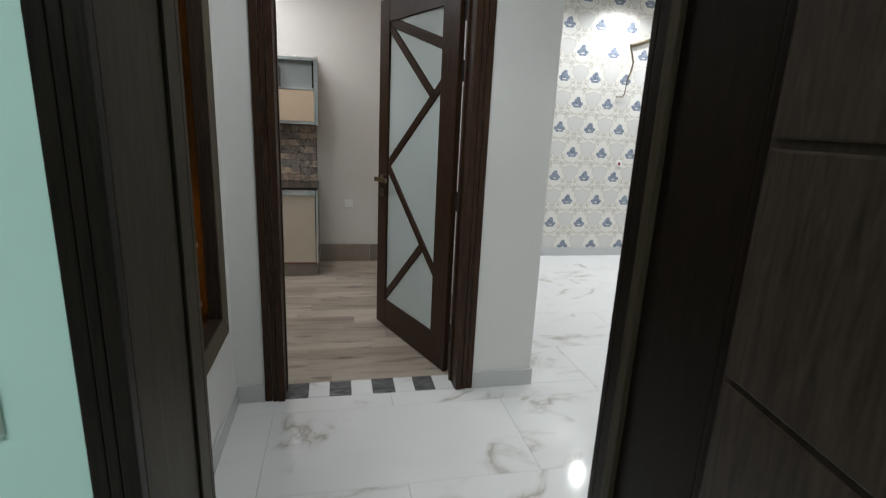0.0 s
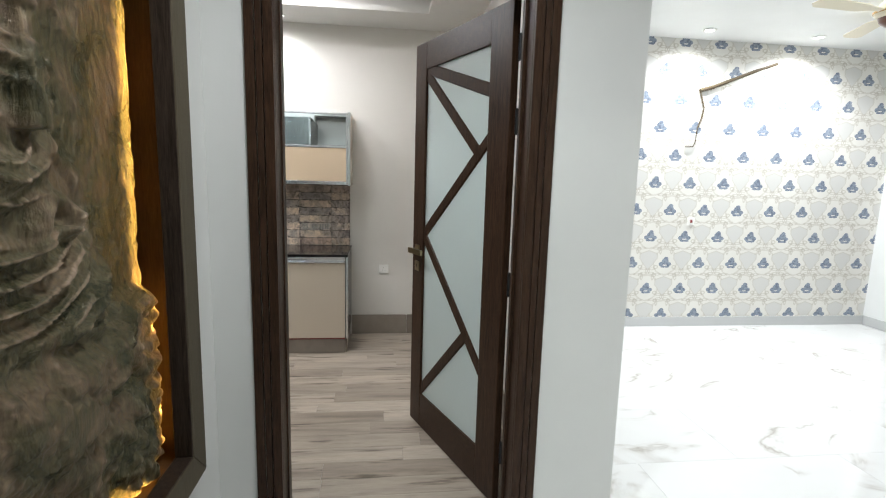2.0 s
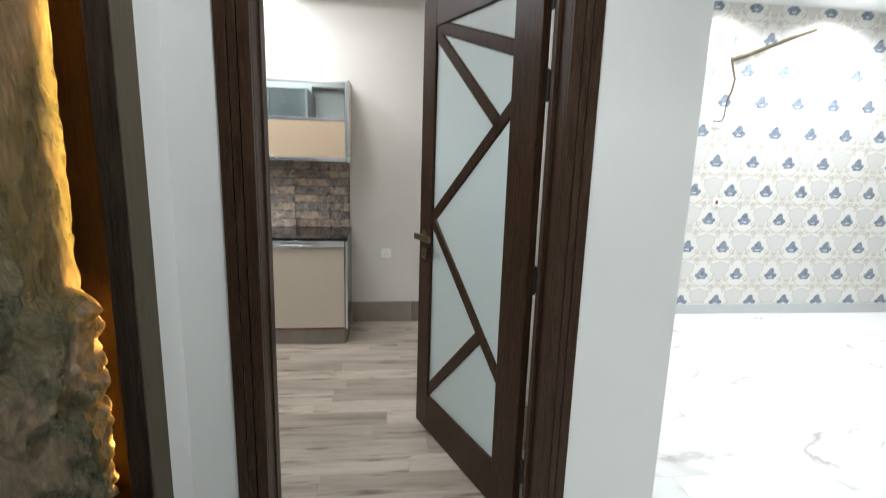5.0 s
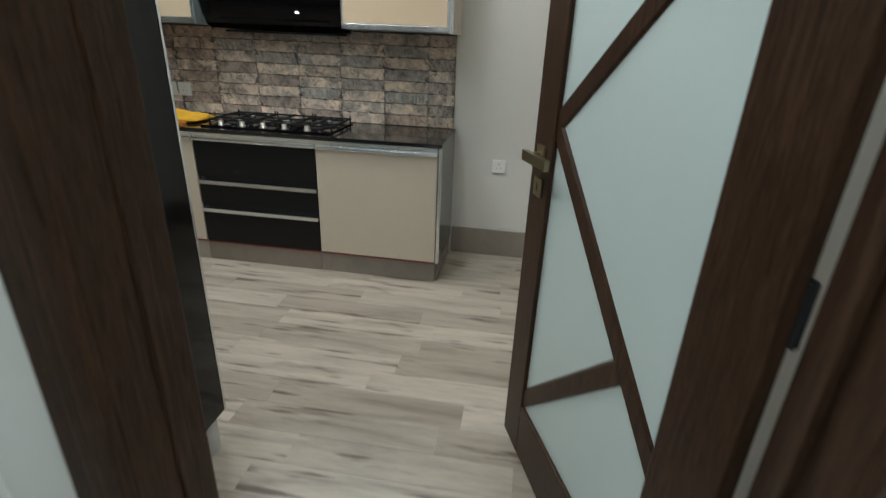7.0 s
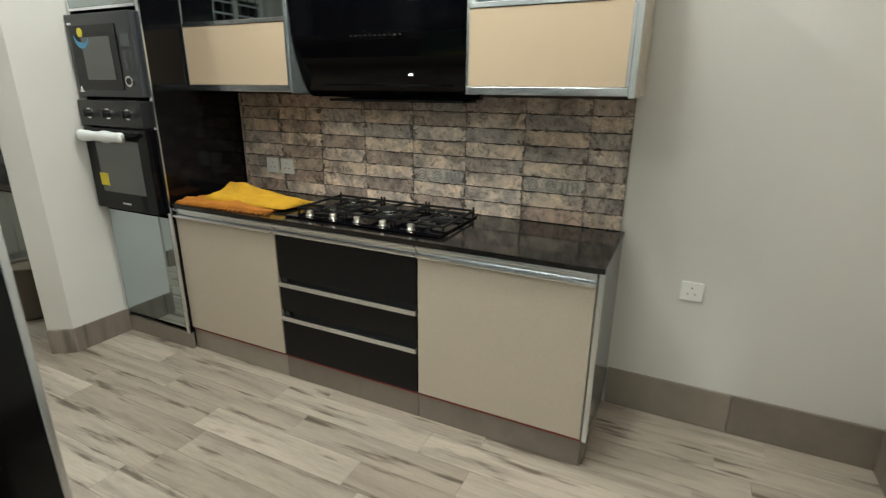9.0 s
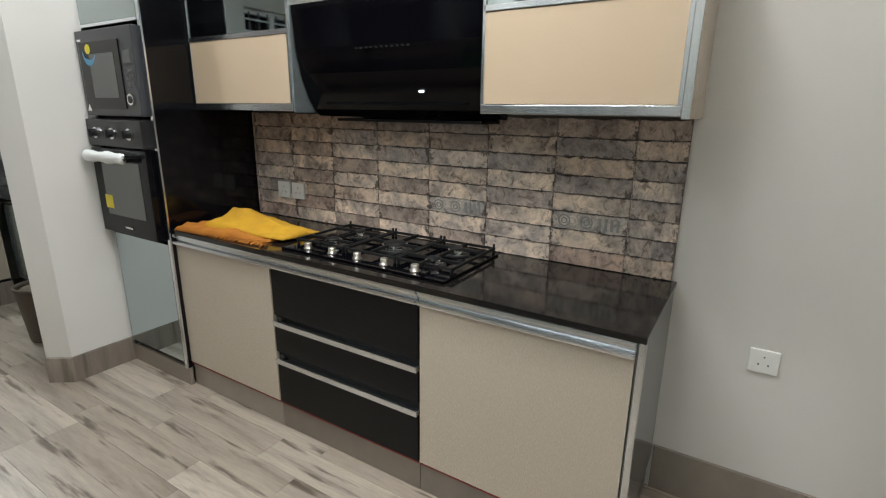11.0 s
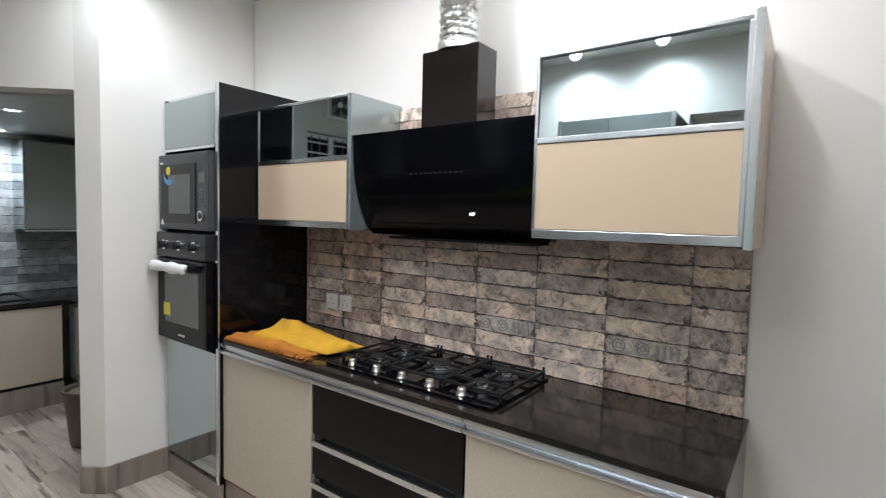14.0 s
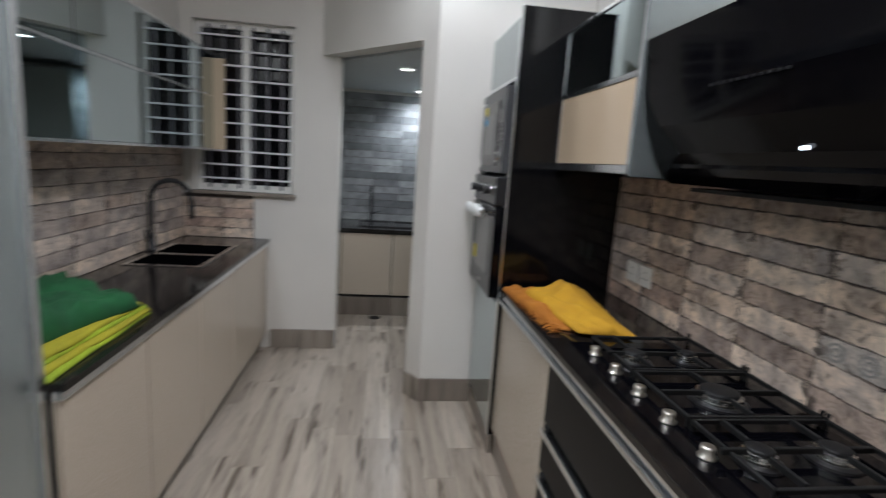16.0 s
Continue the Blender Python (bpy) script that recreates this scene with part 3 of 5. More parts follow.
skirting("baseboard_lobby", [(1.014, DY - 0.012, 0, 1.380, DY, 0.10), (1.368, DY, 0, 1.380, WPY - 0.012, 0.10), (MX, DY - 0.012, 0, -0.123, DY, 0.10), (MX, F1, 0, MX + 0.012, DY - 0.012, 0.10)], GREYMARBLE, "grey marble skirting along the lobby wall")
skirting("baseboard_papered_room", [(1.380, WPY - 0.012, 0, 5.68, WPY, 0.10), (5.668, F1, 0, 5.68, WPY - 0.012, 0.10)], GREYMARBLE, "grey marble skirting under the wallpaper")
skirting("baseboard_kitchen", [(0.086, NY - 0.014, 0, 0.60, NY, 0.185), (0.602, NY - 0.014, 0, EX - 0.01, NY, 0.185), (EX - 0.024, SY + 0.014, 0, EX - 0.01, 4.3, 0.185), (EX - 0.024, 4.302, 0, EX - 0.01, NY - 0.014, 0.185), (1.02, SY, 0, EX - 0.024, SY + 0.014, 0.185), (-2.665, 4.80, 0, -2.651, 5.12, 0.14), (WX, 3.775, 0, WX + 0.014, 4.232, 0.14)], SKIRT, "taupe wood look skirting tiles")
sk = bpy.data.objects["baseboard_kitchen"]
bm = bmesh.new()
prism(bm, [(-2.772, 4.725), (-2.760, 4.7135), (-2.651, 4.79), (-2.651, 4.80), (-2.665, 4.80)], "z", 0.0, 0.14)
part("skirting_tile", bm, SKIRT, sk)


# ---- doorways ----
def casing(name, x0, x1, top, ya, yb, wide, mat, label, face):
    """A wooden door frame lining a wall, with moulded casings on the chosen faces."""
    d = thing(name, label, "door frame", kind="structure")
    t = 0.035
    box("jamb", (x0 - t, ya, 0, x0, yb, top + t), mat, d, bevel=0.003)
    # the first door's right jamb gets its shade from the darker wood copy
    box("jamb", (x1, ya, 0, x1 + t, yb, top + t), SHADEWOOD if mat is ENTRYWOOD else mat, d, bevel=0.003)
    box("head", (x0, ya, top, x1, yb, top + t), DARKRAIL if mat is DARKWOOD else mat, d, bevel=0.003)
    for y, s in ((ya, -1), (yb, 1)):
        if s in face:
            for a, b, h in ((0.0, 0.34, 0.022), (0.38, 0.62, 0.017), (0.66, 1.0, 0.012)):
                for side in (-1, 1):
                    e = x0 if side < 0 else x1
                    p, q = e + side * a * wide, e + side * b * wide
                    box("casing_moulding", (min(p, q), min(y, y + s * h), 0, max(p, q), max(y, y + s * h), top + b * wide), SHADEWOOD if mat is ENTRYWOOD and (s < 0 or side > 0) else mat, d, bevel=0.003)
                box("casing_moulding", (x0 - a * wide, min(y, y + s * h), top + a * wide, x1 + a * wide, max(y, y + s * h), top + b * wide), DARKRAIL if mat is DARKWOOD else mat, d, bevel=0.003)
    # stop bead
    ym = yb - 0.055
    box("stop", (x0, ym - 0.03, 0, x0 + 0.006, ym, top), mat, d, bevel=0.002)
    box("stop", (x1 - 0.014, ym - 0.03, 0, x1, ym, top), mat, d, bevel=0.002)
    return d


casing("door_frame_kitchen", -0.021, 0.915, 2.262, DY, DN + 0.008, 0.100, DARKWOOD, "dark stained wooden frame of the kitchen door", (-1,))
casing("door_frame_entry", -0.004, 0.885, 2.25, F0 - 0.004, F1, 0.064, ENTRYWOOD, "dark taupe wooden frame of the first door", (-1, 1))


def hinge_set(parent, x, y, zs):
    for z in zs:
        bm = bmesh.new()
        tube(bm, (x, y, z - 0.05), (x, y, z + 0.05), 0.008, 10)
        slab(bm, x - 0.004, y - 0.002, z - 0.055, x + 0.022, y + 0.004, z + 0.055)
        part("hinge", bm, BLACKMETAL, parent, "black metal hinge")


# kitchen door leaf, standing open
leaf = thing("door_kitchen", "dark wooden door with frosted panes, standing open", "door", pose(0.901, 3.095, 0.006, 0, 0, 111.0), kind="structure")
LW, LH, TH = 0.942, 2.235, 0.035


def rail(name, pts, parent=leaf, wide=0.05, thick=TH, mat=DARKWOOD):
    """A bar between two points of the leaf's plane."""
    (u0, z0), (u1, z1) = pts
    d = Vector((u1 - u0, z1 - z0)).normalized()
    n = Vector((-d.y, d.x)) * wide / 2
    a, b = Vector((u0, z0)), Vector((u1, z1))
    bm = bmesh.new()
    prism(bm, [tuple(a + n), tuple(b + n), tuple(b - n), tuple(a - n)], "y", -thick / 2, thick / 2)
    bmesh.ops.bevel(bm, geom=bm.edges[:], offset=0.010, segments=1, affect="EDGES")
    return part(name, bm, mat, parent)


box("hinge_stile", (0.0, -TH / 2, 0, 0.165, TH / 2, LH), DARKWOOD, leaf, bevel=0.004)
box("lock_stile", (LW - 0.135, -TH / 2, 0, LW, TH / 2, LH), DARKWOOD, leaf, bevel=0.004)
box("top_rail", (0.165, -TH / 2 + 0.001, 2.09, LW - 0.135, TH / 2 - 0.001, LH), DARKRAIL, leaf, bevel=0.003)
box("bottom_rail", (0.165, -TH / 2 + 0.001, 0, LW - 0.135, TH / 2 - 0.001, 0.205), DARKRAIL, leaf, bevel=0.003)
for pts in (((0.84, 2.102), (0.145, 1.891)), ((0.84, 2.081), (0.225, 1.602)), ((0.145, 1.703), (0.84, 1.161)), ((0.84, 1.195), (0.145, 0.568)), ((0.32, 0.72), (0.84, 0.211))):
    rail("diagonal_bar", pts, wide=0.066, thick=TH - 0.012)
box("pane", (0.15, -0.004, 0.19, LW - 0.12, 0.004, 2.11), FROST, leaf, "frosted glass pane")
for s in (1, -1):
    bm = bmesh.new()
    tube(bm, (LW - 0.07, s * (TH / 2 + 0.009), 1.08), (LW - 0.07, s * (TH / 2 + 0.05), 1.08), 0.010)
    slab(bm, LW - 0.082, s * (TH / 2 + 0.038), 1.069, LW - 0.05, s * (TH / 2 + 0.056), 1.091, 0.004)
    prism(bm, [(LW - 0.205, s * (TH / 2 + 0.036)), (LW - 0.055, s * (TH / 2 + 0.042)), (LW - 0.055, s * (TH / 2 + 0.058)), (LW - 0.205, s * (TH / 2 + 0.050))], "z", 1.064, 1.094)
    hd = part("handle", bm, OLDBRASS, leaf, "brushed brass lever handle")
    box("rose", (LW - 0.096, min(s * TH / 2, s * (TH / 2 + 0.009)), 1.052, LW - 0.044, max(s * TH / 2, s * (TH / 2 + 0.009)), 1.108), OLDBRASS, hd, bevel=0.002)
    kp = box("keyhole_plate", (LW - 0.096, min(s * TH / 2, s * (TH / 2 + 0.007)), 0.955, LW - 0.044, max(s * TH / 2, s * (TH / 2 + 0.007)), 1.012), OLDBRASS, leaf, "brass keyhole plate", 0.002)
    box("keyhole", (LW - 0.073, min(s * (TH / 2 + 0.0072), s * (TH / 2 + 0.0078)), 0.972, LW - 0.067, max(s * (TH / 2 + 0.0072), s * (TH / 2 + 0.0078)), 0.996), GAP, kp)
box("lock_edge", (LW, -0.011, 0.95, LW + 0.002, 0.011, 1.17), STEEL, leaf, "worn steel lock edge")
hinge_set(leaf, -0.004, -TH / 2, (0.25, 1.05, 1.75, 2.05))

# first door leaf, open against the first room
entry = thing("door_entry", "nearly black panelled wooden door, standing open", "door", pose(0.893, F0 - 0.035, 0.006, 0, 0, -99.6), kind="structure")
box("slab", (0, -0.02, 0, 0.92, 0.02, 2.23), BLACKWOOD, entry, bevel=0.004)
box("lock_stile", (0.77, -0.026, 0, 0.92, -0.02, 2.23), BLACKWOOD, entry, bevel=0.003)
for z in (0.01, 0.36, 0.73, 1.10, 1.47, 1.84):
    box("panel", (0.012, -0.028, z + 0.005, 0.762, -0.02, z + 0.362), BLACKWOOD, entry, bevel=0.004)
hinge_set(entry, 0.0, 0.022, (0.25, 1.1, 2.0))

sw = thing("light_switch", "white plastic light switch on an aqua wall", "switch")
box("plate", (-0.255, F0 - 0.016, 1.07, -0.160, F0 - 0.004, 1.16), WHITEPLASTIC, sw, bevel=0.003)
box("rocker", (-0.225, F0 - 0.020, 1.09, -0.195, F0 - 0.016, 1.14), WHITEPLASTIC, sw, bevel=0.002)

# ---- the mural in its lit niche ----
fr = thing("mural_frame", "taupe wooden frame round a recessed mural", "picture frame")
FO = (1.39, 2.685, 0.495, 2.49)   # outer edges: y, y, z, z
prof_x = (MX, MX + 0.035)


def frame_side(a, b, c, d, nm, mat, x0, x1):
    bm = bmesh.new()
    prism(bm, [a, b, c, d], "x", x0, x1)
    bmesh.ops.bevel(bm, geom=bm.edges[:], offset=0.003, segments=1, affect="EDGES")
    part(nm, bm, mat, fr)


def ring_sides(o, w, mat, x0, x1, nm):
    y0, y1, z0, z1 = o
    frame_side((y0, z0), (y1, z0), (y1 - w, z0 + w), (y0 + w, z0 + w), nm, mat, x0, x1)
    frame_side((y1, z0), (y1, z1), (y1 - w, z1 - w), (y1 - w, z0 + w), nm, mat, x0, x1)
    frame_side((y1, z1), (y0, z1), (y0 + w, z1 - w), (y1 - w, z1 - w), nm, mat, x0, x1)
    frame_side((y0, z1), (y0, z0), (y0 + w, z0 + w), (y0 + w, z1 - w), nm, mat, x0, x1)


ring_sides(FO, 0.105, TAUPEWOOD, MX, MX + 0.030, "frame_board")
ring_sides((FO[0] + 0.085, FO[1] - 0.085, FO[2] + 0.085, FO[3] - 0.085), 0.022, BLACKWOOD, MX - 0.03, MX + 0.028, "inner_lip")

bm = bmesh.new()
ny, nz = 250, 400
noise.seed_set(7)
grid = []
for j in range(nz + 1):
    row = []
    for i in range(ny + 1):
        y = MY0 + 0.02 + (2.606 - MY0 - 0.02) * i / ny
        z = MZ0 + 0.03 + (MZ1 - MZ0 - 0.06) * j / nz
        p = Vector((y * 2.2, z * 2.2, 3.1))
        warp = noise.noise(p * 0.8) * 1.1 + 0.4 * noise.noise(p * 2.1)
        low = max(0.0, min(1.0, (1.17 + 0.05 * noise.noise(Vector((y * 5, 2, 0))) - z) / 0.06))
        high = max(0.0, min(1.0, (2.40 + 0.05 * noise.noise(Vector((z * 4, 0, 3))) - y) / 0.05))
        # a scroll with drapery folds running out of it
        ry, rz = y - 2.173, z - 1.397
        rad, ang = math.hypot(ry, rz), math.atan2(rz, ry)
        scroll = max(0.0, math.sin(rad * 52 - ang * 1.0)) ** 0.8 * max(0.0, 1 - rad / 0.20)
        # crisp drapery creases that sweep round the scroll
        bow = math.hypot(y - 2.02, (z - 1.62) * 1.15)
        folds = 0.75 * (1 - abs(math.sin(13.0 * bow + 2.6 * warp + 0.5 * ang))) ** 1.6 + 0.40 * (1 - abs(math.sin(31.0 * bow + 4.2 * warp))) ** 2.4
        # a hull of close ridges sweeping under the scroll, and a smooth tapered limb above it
        sweep = math.hypot(y - 2.00, (z - 1.60) * 1.0)
        hull = max(0.0, min(1.0, (1.40 - z) / 0.05)) * max(0.0, min(1.0, (2.27 - y) / 0.04)) * max(0.0, min(1.0, (z - 1.16) / 0.03))
        ridges = (1 - abs(math.sin(sweep * 62 + 0.8 * warp))) ** 1.3
        limb = max(0.0, 1 - ((y - 2.085 - 0.05 * (z - 1.75)) / (0.030 + 0.05 * max(0.0, 1.75 - z))) ** 2) ** 0.5 if 1.60 < z < 2.05 and abs(y - 2.085) < 0.06 else 0.0
        mass = max(0.0, min(1.0, 0.5 + 2.2 * noise.noise(p * 0.75 + Vector((4, 1, 0)))))
        strand = abs(math.sin(34 * (y * 0.8 - z * 0.25) + 6 * warp)) ** 2
        rocks = abs(noise.noise(p * 1.6)) + 0.6 * abs(noise.noise(p * 3.6)) + 0.35 * abs(noise.noise(p * 8))
        bark = 0.006 * noise.noise(Vector((y * 55 + z * 14, z * 9, 0))) + 0.003 * noise.noise(Vector((y * 30, z * 30, 4)))
        h = 0.010 + high * (1 - low) * (0.030 * mass + 0.052 * folds * (0.3 + 0.7 * mass) + 0.014 * strand * mass + 0.006 * abs(noise.noise(p * 12)) + 0.055 * scroll) * (1 - 0.75 * hull) + high * (1 - low) * (hull * (0.020 + 0.030 * ridges) + 0.05 * limb) + low * (0.012 + 0.085 * rocks + 0.012 * abs(noise.noise(p * 17))) + bark
        edge = 0.0
        if i == ny and z < 1.3:
            edge = 0.012 * noise.noise(Vector((z * 22, 1, 5)))
        row.append(bm.verts.new((-0.388 + min(h, 0.10), y + edge, z)))
    grid.append(row)
for a, b in zip(grid, grid[1:]):
    for i in range(ny):
        bm.faces.new((a[i], a[i + 1], b[i + 1], b[i]))
rim = [grid[0][i] for i in range(ny + 1)] + [grid[j][ny] for j in range(1, nz + 1)] + [grid[nz][i] for i in range(ny - 1, -1, -1)] + [grid[j][0] for j in range(nz - 1, 0, -1)]
back = [bm.verts.new((-0.466, v.co.y, v.co.z)) for v in rim]
for i in range(len(rim)):
    k = (i + 1) % len(rim)
    bm.faces.new((rim[i], back[i], back[k], rim[k]))
bmesh.ops.recalc_face_normals(bm, faces=bm.faces[:])
tagged(part("relief_mural", bm, PATINA, None, "", True), "dark bronze patina relief mural with flowing folds and rocks", "mural")
liner = thing("niche_liner", "brown wooden lining of the lit mural niche", "niche lining", kind="structure")
LINER = wood("amber_brown_wood", (0.050, 0.028, 0.012), (0.11, 0.062, 0.027), 0.4, (10, 10, 1))
box("lining_board", (-0.468, MY1 - 0.006, MZ0, MX - 0.032, MY1, MZ1), LINER, liner)
box("lining_board", (-0.468, MY0, MZ0, MX - 0.032, MY1 - 0.006, MZ0 + 0.006), LINER, liner)
led = thing("niche_led_strip", "amber light strip hidden behind the mural frame", "light strip")
box("strip", (MX - 0.018, MY1 - 0.014, 0.66, MX - 0.006, MY1 - 0.007, 2.36), GOLDGLOW, led)
box("strip", (MX - 0.018, 1.52, MZ0 + 0.007, MX - 0.006, 2.56, MZ0 + 0.014), GOLDGLOW, led)


# ---- lamps ----
def downlight(x, y, z):
    d = thing("recessed_downlight", "round recessed white ceiling downlight, lit", "ceiling light", pose(x, y, z), "recessed downlights")
    bm = bmesh.new()
    lathe(bm, [(0.040, -0.002), (0.058, -0.002), (0.060, -0.006), (0.052, -0.012), (0.040, -0.008)], 24, False)
    part("trim_ring", bm, WHITEPLASTIC, d, smooth=True)
    bm = bmesh.new()
    tube(bm, (0, 0, -0.006), (0, 0, -0.003), 0.040, 20)
    lens = part("lens", bm, LAMPGLOW, d, "glowing lens")
    return d


for x, y, z, _, _ in DOWNLIGHTS:
    downlight(x, y, z)
downlight(0.90, 4.60, KC)


# ---- kitchen, hob side ----
CF = 5.100   # worktop front
BF = 5.122   # cabinet fronts
WT = 0.850   # worktop height
bm = bmesh.new()
slab(bm, -2.108, CF, WT - 0.020, 0.085, NY - 0.002, WT, 0.003)
tagged(part("worktop_hob", bm, GRANITE), "polished black granite worktop with hob and folded cloth", "worktop")


def base_unit(name, x0, x1, label, front, ext=(0, 0)):
    """A floor cabinet of the hob run: body, plinth, handle profile and what its front carries."""
    c = thing(name, label, "cabinet", pose(x0, 0, 0), "hob side cabinets")
    w = x1 - x0
    box("body", (0.002, BF + 0.02, 0.13, w - 0.002, NY - 0.004, WT - 0.021), GAP, c)
    box("plinth", (0.0, BF + 0.012, 0.0, w, BF + 0.03, 0.13), SKIRT, c, "taupe tile plinth", 0.002)
    box("masking_film", (0.004, BF + 0.004, 0.124, w - 0.004, BF + 0.019, 0.1295), RED, c, "strip of red film")
    pr = box("handle_profile", (0.001, BF - 0.002, WT - 0.066, w - 0.001, BF + 0.018, WT - 0.022), ALU, c, "brushed aluminium handle profile", 0.004)
    box("profile_lip", (0.001, BF - 0.018, WT - 0.074, w - 0.001, BF - 0.003, WT - 0.056), ALU, pr, bevel=0.006)
    box("profile_lip", (0.001, BF - 0.014, WT - 0.040, w - 0.001, BF - 0.003, WT - 0.023), ALU, pr, bevel=0.005)
    if front == "door":
        box("door", (0.003, BF, 0.135, w - 0.003, BF + 0.019, WT - 0.074), BEIGE, c, "beige laminate door", 0.0015)
    else:
        for z0, z1 in ((0.135, 0.325), (0.385, 0.505), (0.560, 0.772)):
            d = box("drawer", (0.003, BF, z0, w - 0.003, BF + 0.019, z1), DRAWER, c, "black woodgrain drawer front", 0.0015)
            if z1 < 0.7:
                box("handle_profile", (0.003, BF - 0.012, z1 + 0.006, w - 0.003, BF + 0.019, z1 + 0.030), ALU, d, "brushed aluminium profile", 0.003)
                box("screw_plate", (0.02, BF - 0.002, z1 + 0.034, 0.05, BF + 0.019, z1 + 0.050), GAP, d)
    return c


base_unit("base_cabinet", -2.11, -1.425, "beige laminate base cabinet under the black worktop", "door")
base_unit("drawer_cabinet", -1.423, -0.660, "three black drawers with aluminium profiles", "drawers")
c = base_unit("base_cabinet", -0.658, 0.060, "beige laminate base cabinet with a grey end panel", "door")
box("end_panel", (0.719, BF - 0.004, 0.13, 0.738, NY - 0.004, WT - 0.021), ENDPANEL, c, "glossy grey end panel", 0.001)
box("corner_profile", (0.722, BF - 0.006, 0.13, 0.741, BF + 0.012, WT - 0.022), ALU, c, "aluminium corner profile", 0.003)
box("plinth_return", (0.718, BF + 0.031, 0, 0.730, NY - 0.016, 0.13), SKIRT, c)

# oven tower
TX, TF = -2.110, 5.105
tw = thing("oven_tower", "tall cabinet with grey glass doors and black side", "cabinet")
box("side_panel", (TX - 0.018, TF, 0.10, TX, NY - 0.003, 2.095), BLACKGLOSS, tw, "black gloss side panel", 0.001)
box("edge_profile", (TX - 0.020, TF - 0.008, 0.10, TX + 0.002, TF, 2.095), ALU, tw, "aluminium edge profile", 0.001)
box("left_panel", (-2.650, TF + 0.002, 0.10, -2.632, NY - 0.003, 2.065), SATIN, tw, bevel=0.001)
box("left_profile", (-2.650, TF - 0.008, 0.10, -2.636, TF, 2.065), ALU, tw)
box("top_board", (-2.632, TF + 0.004, 2.052, TX - 0.020, NY - 0.003, 2.066), ALU, tw)
box("back_board", (-2.632, NY - 0.02, 0.12, TX - 0.020, NY - 0.004, 2.05), GAP, tw)
box("upper_door", (-2.634, TF - 0.008, 1.802, TX - 0.022, TF + 0.008, 2.050), SATIN, tw, "satin grey glass flap door", 0.001)
box("middle_profile", (-2.634, TF - 0.012, 1.786, TX - 0.022, TF + 0.01, 1.800), ALU, tw, bevel=0.002)
box("shelf", (-2.632, TF + 0.02, 0.772, TX - 0.020, NY - 0.03, 0.788), GAP, tw)
box("shelf", (-2.632, TF + 0.02, 1.366, TX - 0.020, NY - 0.03, 1.376), GAP, tw)
box("lower_door", (-2.634, TF - 0.008, 0.135, TX - 0.022, TF + 0.008, 0.768), SILVERGLASS, tw, "grey mirror glass door", 0.001)
box("plinth", (-2.650, TF + 0.002, 0, TX, TF + 0.02, 0.098), SKIRT, tw, "taupe tile plinth")

ov = thing("built_in_oven", "black built-in oven with three knobs and wrapped handle", "oven")
OX0, OX1, OF = -2.648, -2.140, 5.052
box("body", (OX0 + 0.02, TF + 0.012, 0.79, OX1 - 0.02, NY - 0.06, 1.362), BLACKMETAL, ov)
box("control_panel", (OX0, OF, 1.232, OX1, TF + 0.01, 1.360), BLACKMETAL, ov, "dark enamel control panel", 0.004)
od = box("oven_door", (OX0, OF + 0.004, 0.790, OX1, TF + 0.01, 1.222), BLACKGLASS, ov, "black glass oven door", 0.004)
box("window", (OX0 + 0.085, OF + 0.0015, 0.885, OX1 - 0.075, OF + 0.005, 1.160), SMOKE, od, "smoked grey glass window")
box("sticker", (OX0 + 0.075, OF, 0.918, OX0 + 0.145, OF + 0.003, 0.985), YELLOW, od, "yellow sticker")
box("badge", (-2.42, OF + 0.001, 0.824, -2.35, OF + 0.005, 0.834), STEEL, od)
for k in range(3):
    x = OX0 + 0.105 + 0.155 * k
    bm = bmesh.new()
    tube(bm, (x, OF, 1.296), (x, OF - 0.012, 1.296), 0.027, 20)
    kn = part("knob", bm, STEEL, ov, "steel ringed knob")
    bm = bmesh.new()
    tube(bm, (x, OF - 0.012, 1.296), (x, OF - 0.036, 1.296), 0.019, 16)
    slab(bm, x - 0.006, OF - 0.042, 1.276, x + 0.006, OF - 0.030, 1.316, 0.002)
    part("grip", bm, BLACKMETAL, kn)
bm = bmesh.new()
tube(bm, (OX0 + 0.03, OF - 0.035, 1.190), (OX1 - 0.10, OF - 0.035, 1.190), 0.010)
for x in (OX0 + 0.05, OX1 - 0.13):
    tube(bm, (x, OF + 0.004, 1.190), (x, OF - 0.035, 1.190), 0.008)
hd = part("handle", bm, STEEL, ov, "steel bar handle")
bm = bmesh.new()
random.seed(4)
n = 26
prev = None
for i in range(n + 1):
    x = OX0 + 0.015 + (OX1 - 0.135 - OX0) * i / n
    r = 0.024 + 0.003 * math.sin(i * 0.5) + random.uniform(-0.0015, 0.0015)
    if i in (0, n):
        r = 0.010
    ring = [bm.verts.new((x, OF - 0.035 + r * math.cos(a) * 0.8, 1.183 + r * math.sin(a) * 1.15)) for a in [2 * math.pi * k / 12 + 0.15 * i for k in range(12)]]
    if prev:
        for k in range(12):
            bm.faces.new((prev[k], prev[(k + 1) % 12], ring[(k + 1) % 12], ring[k]))
    prev = ring
part("wrap", bm, CLING, hd, "crumpled white plastic wrap", True)

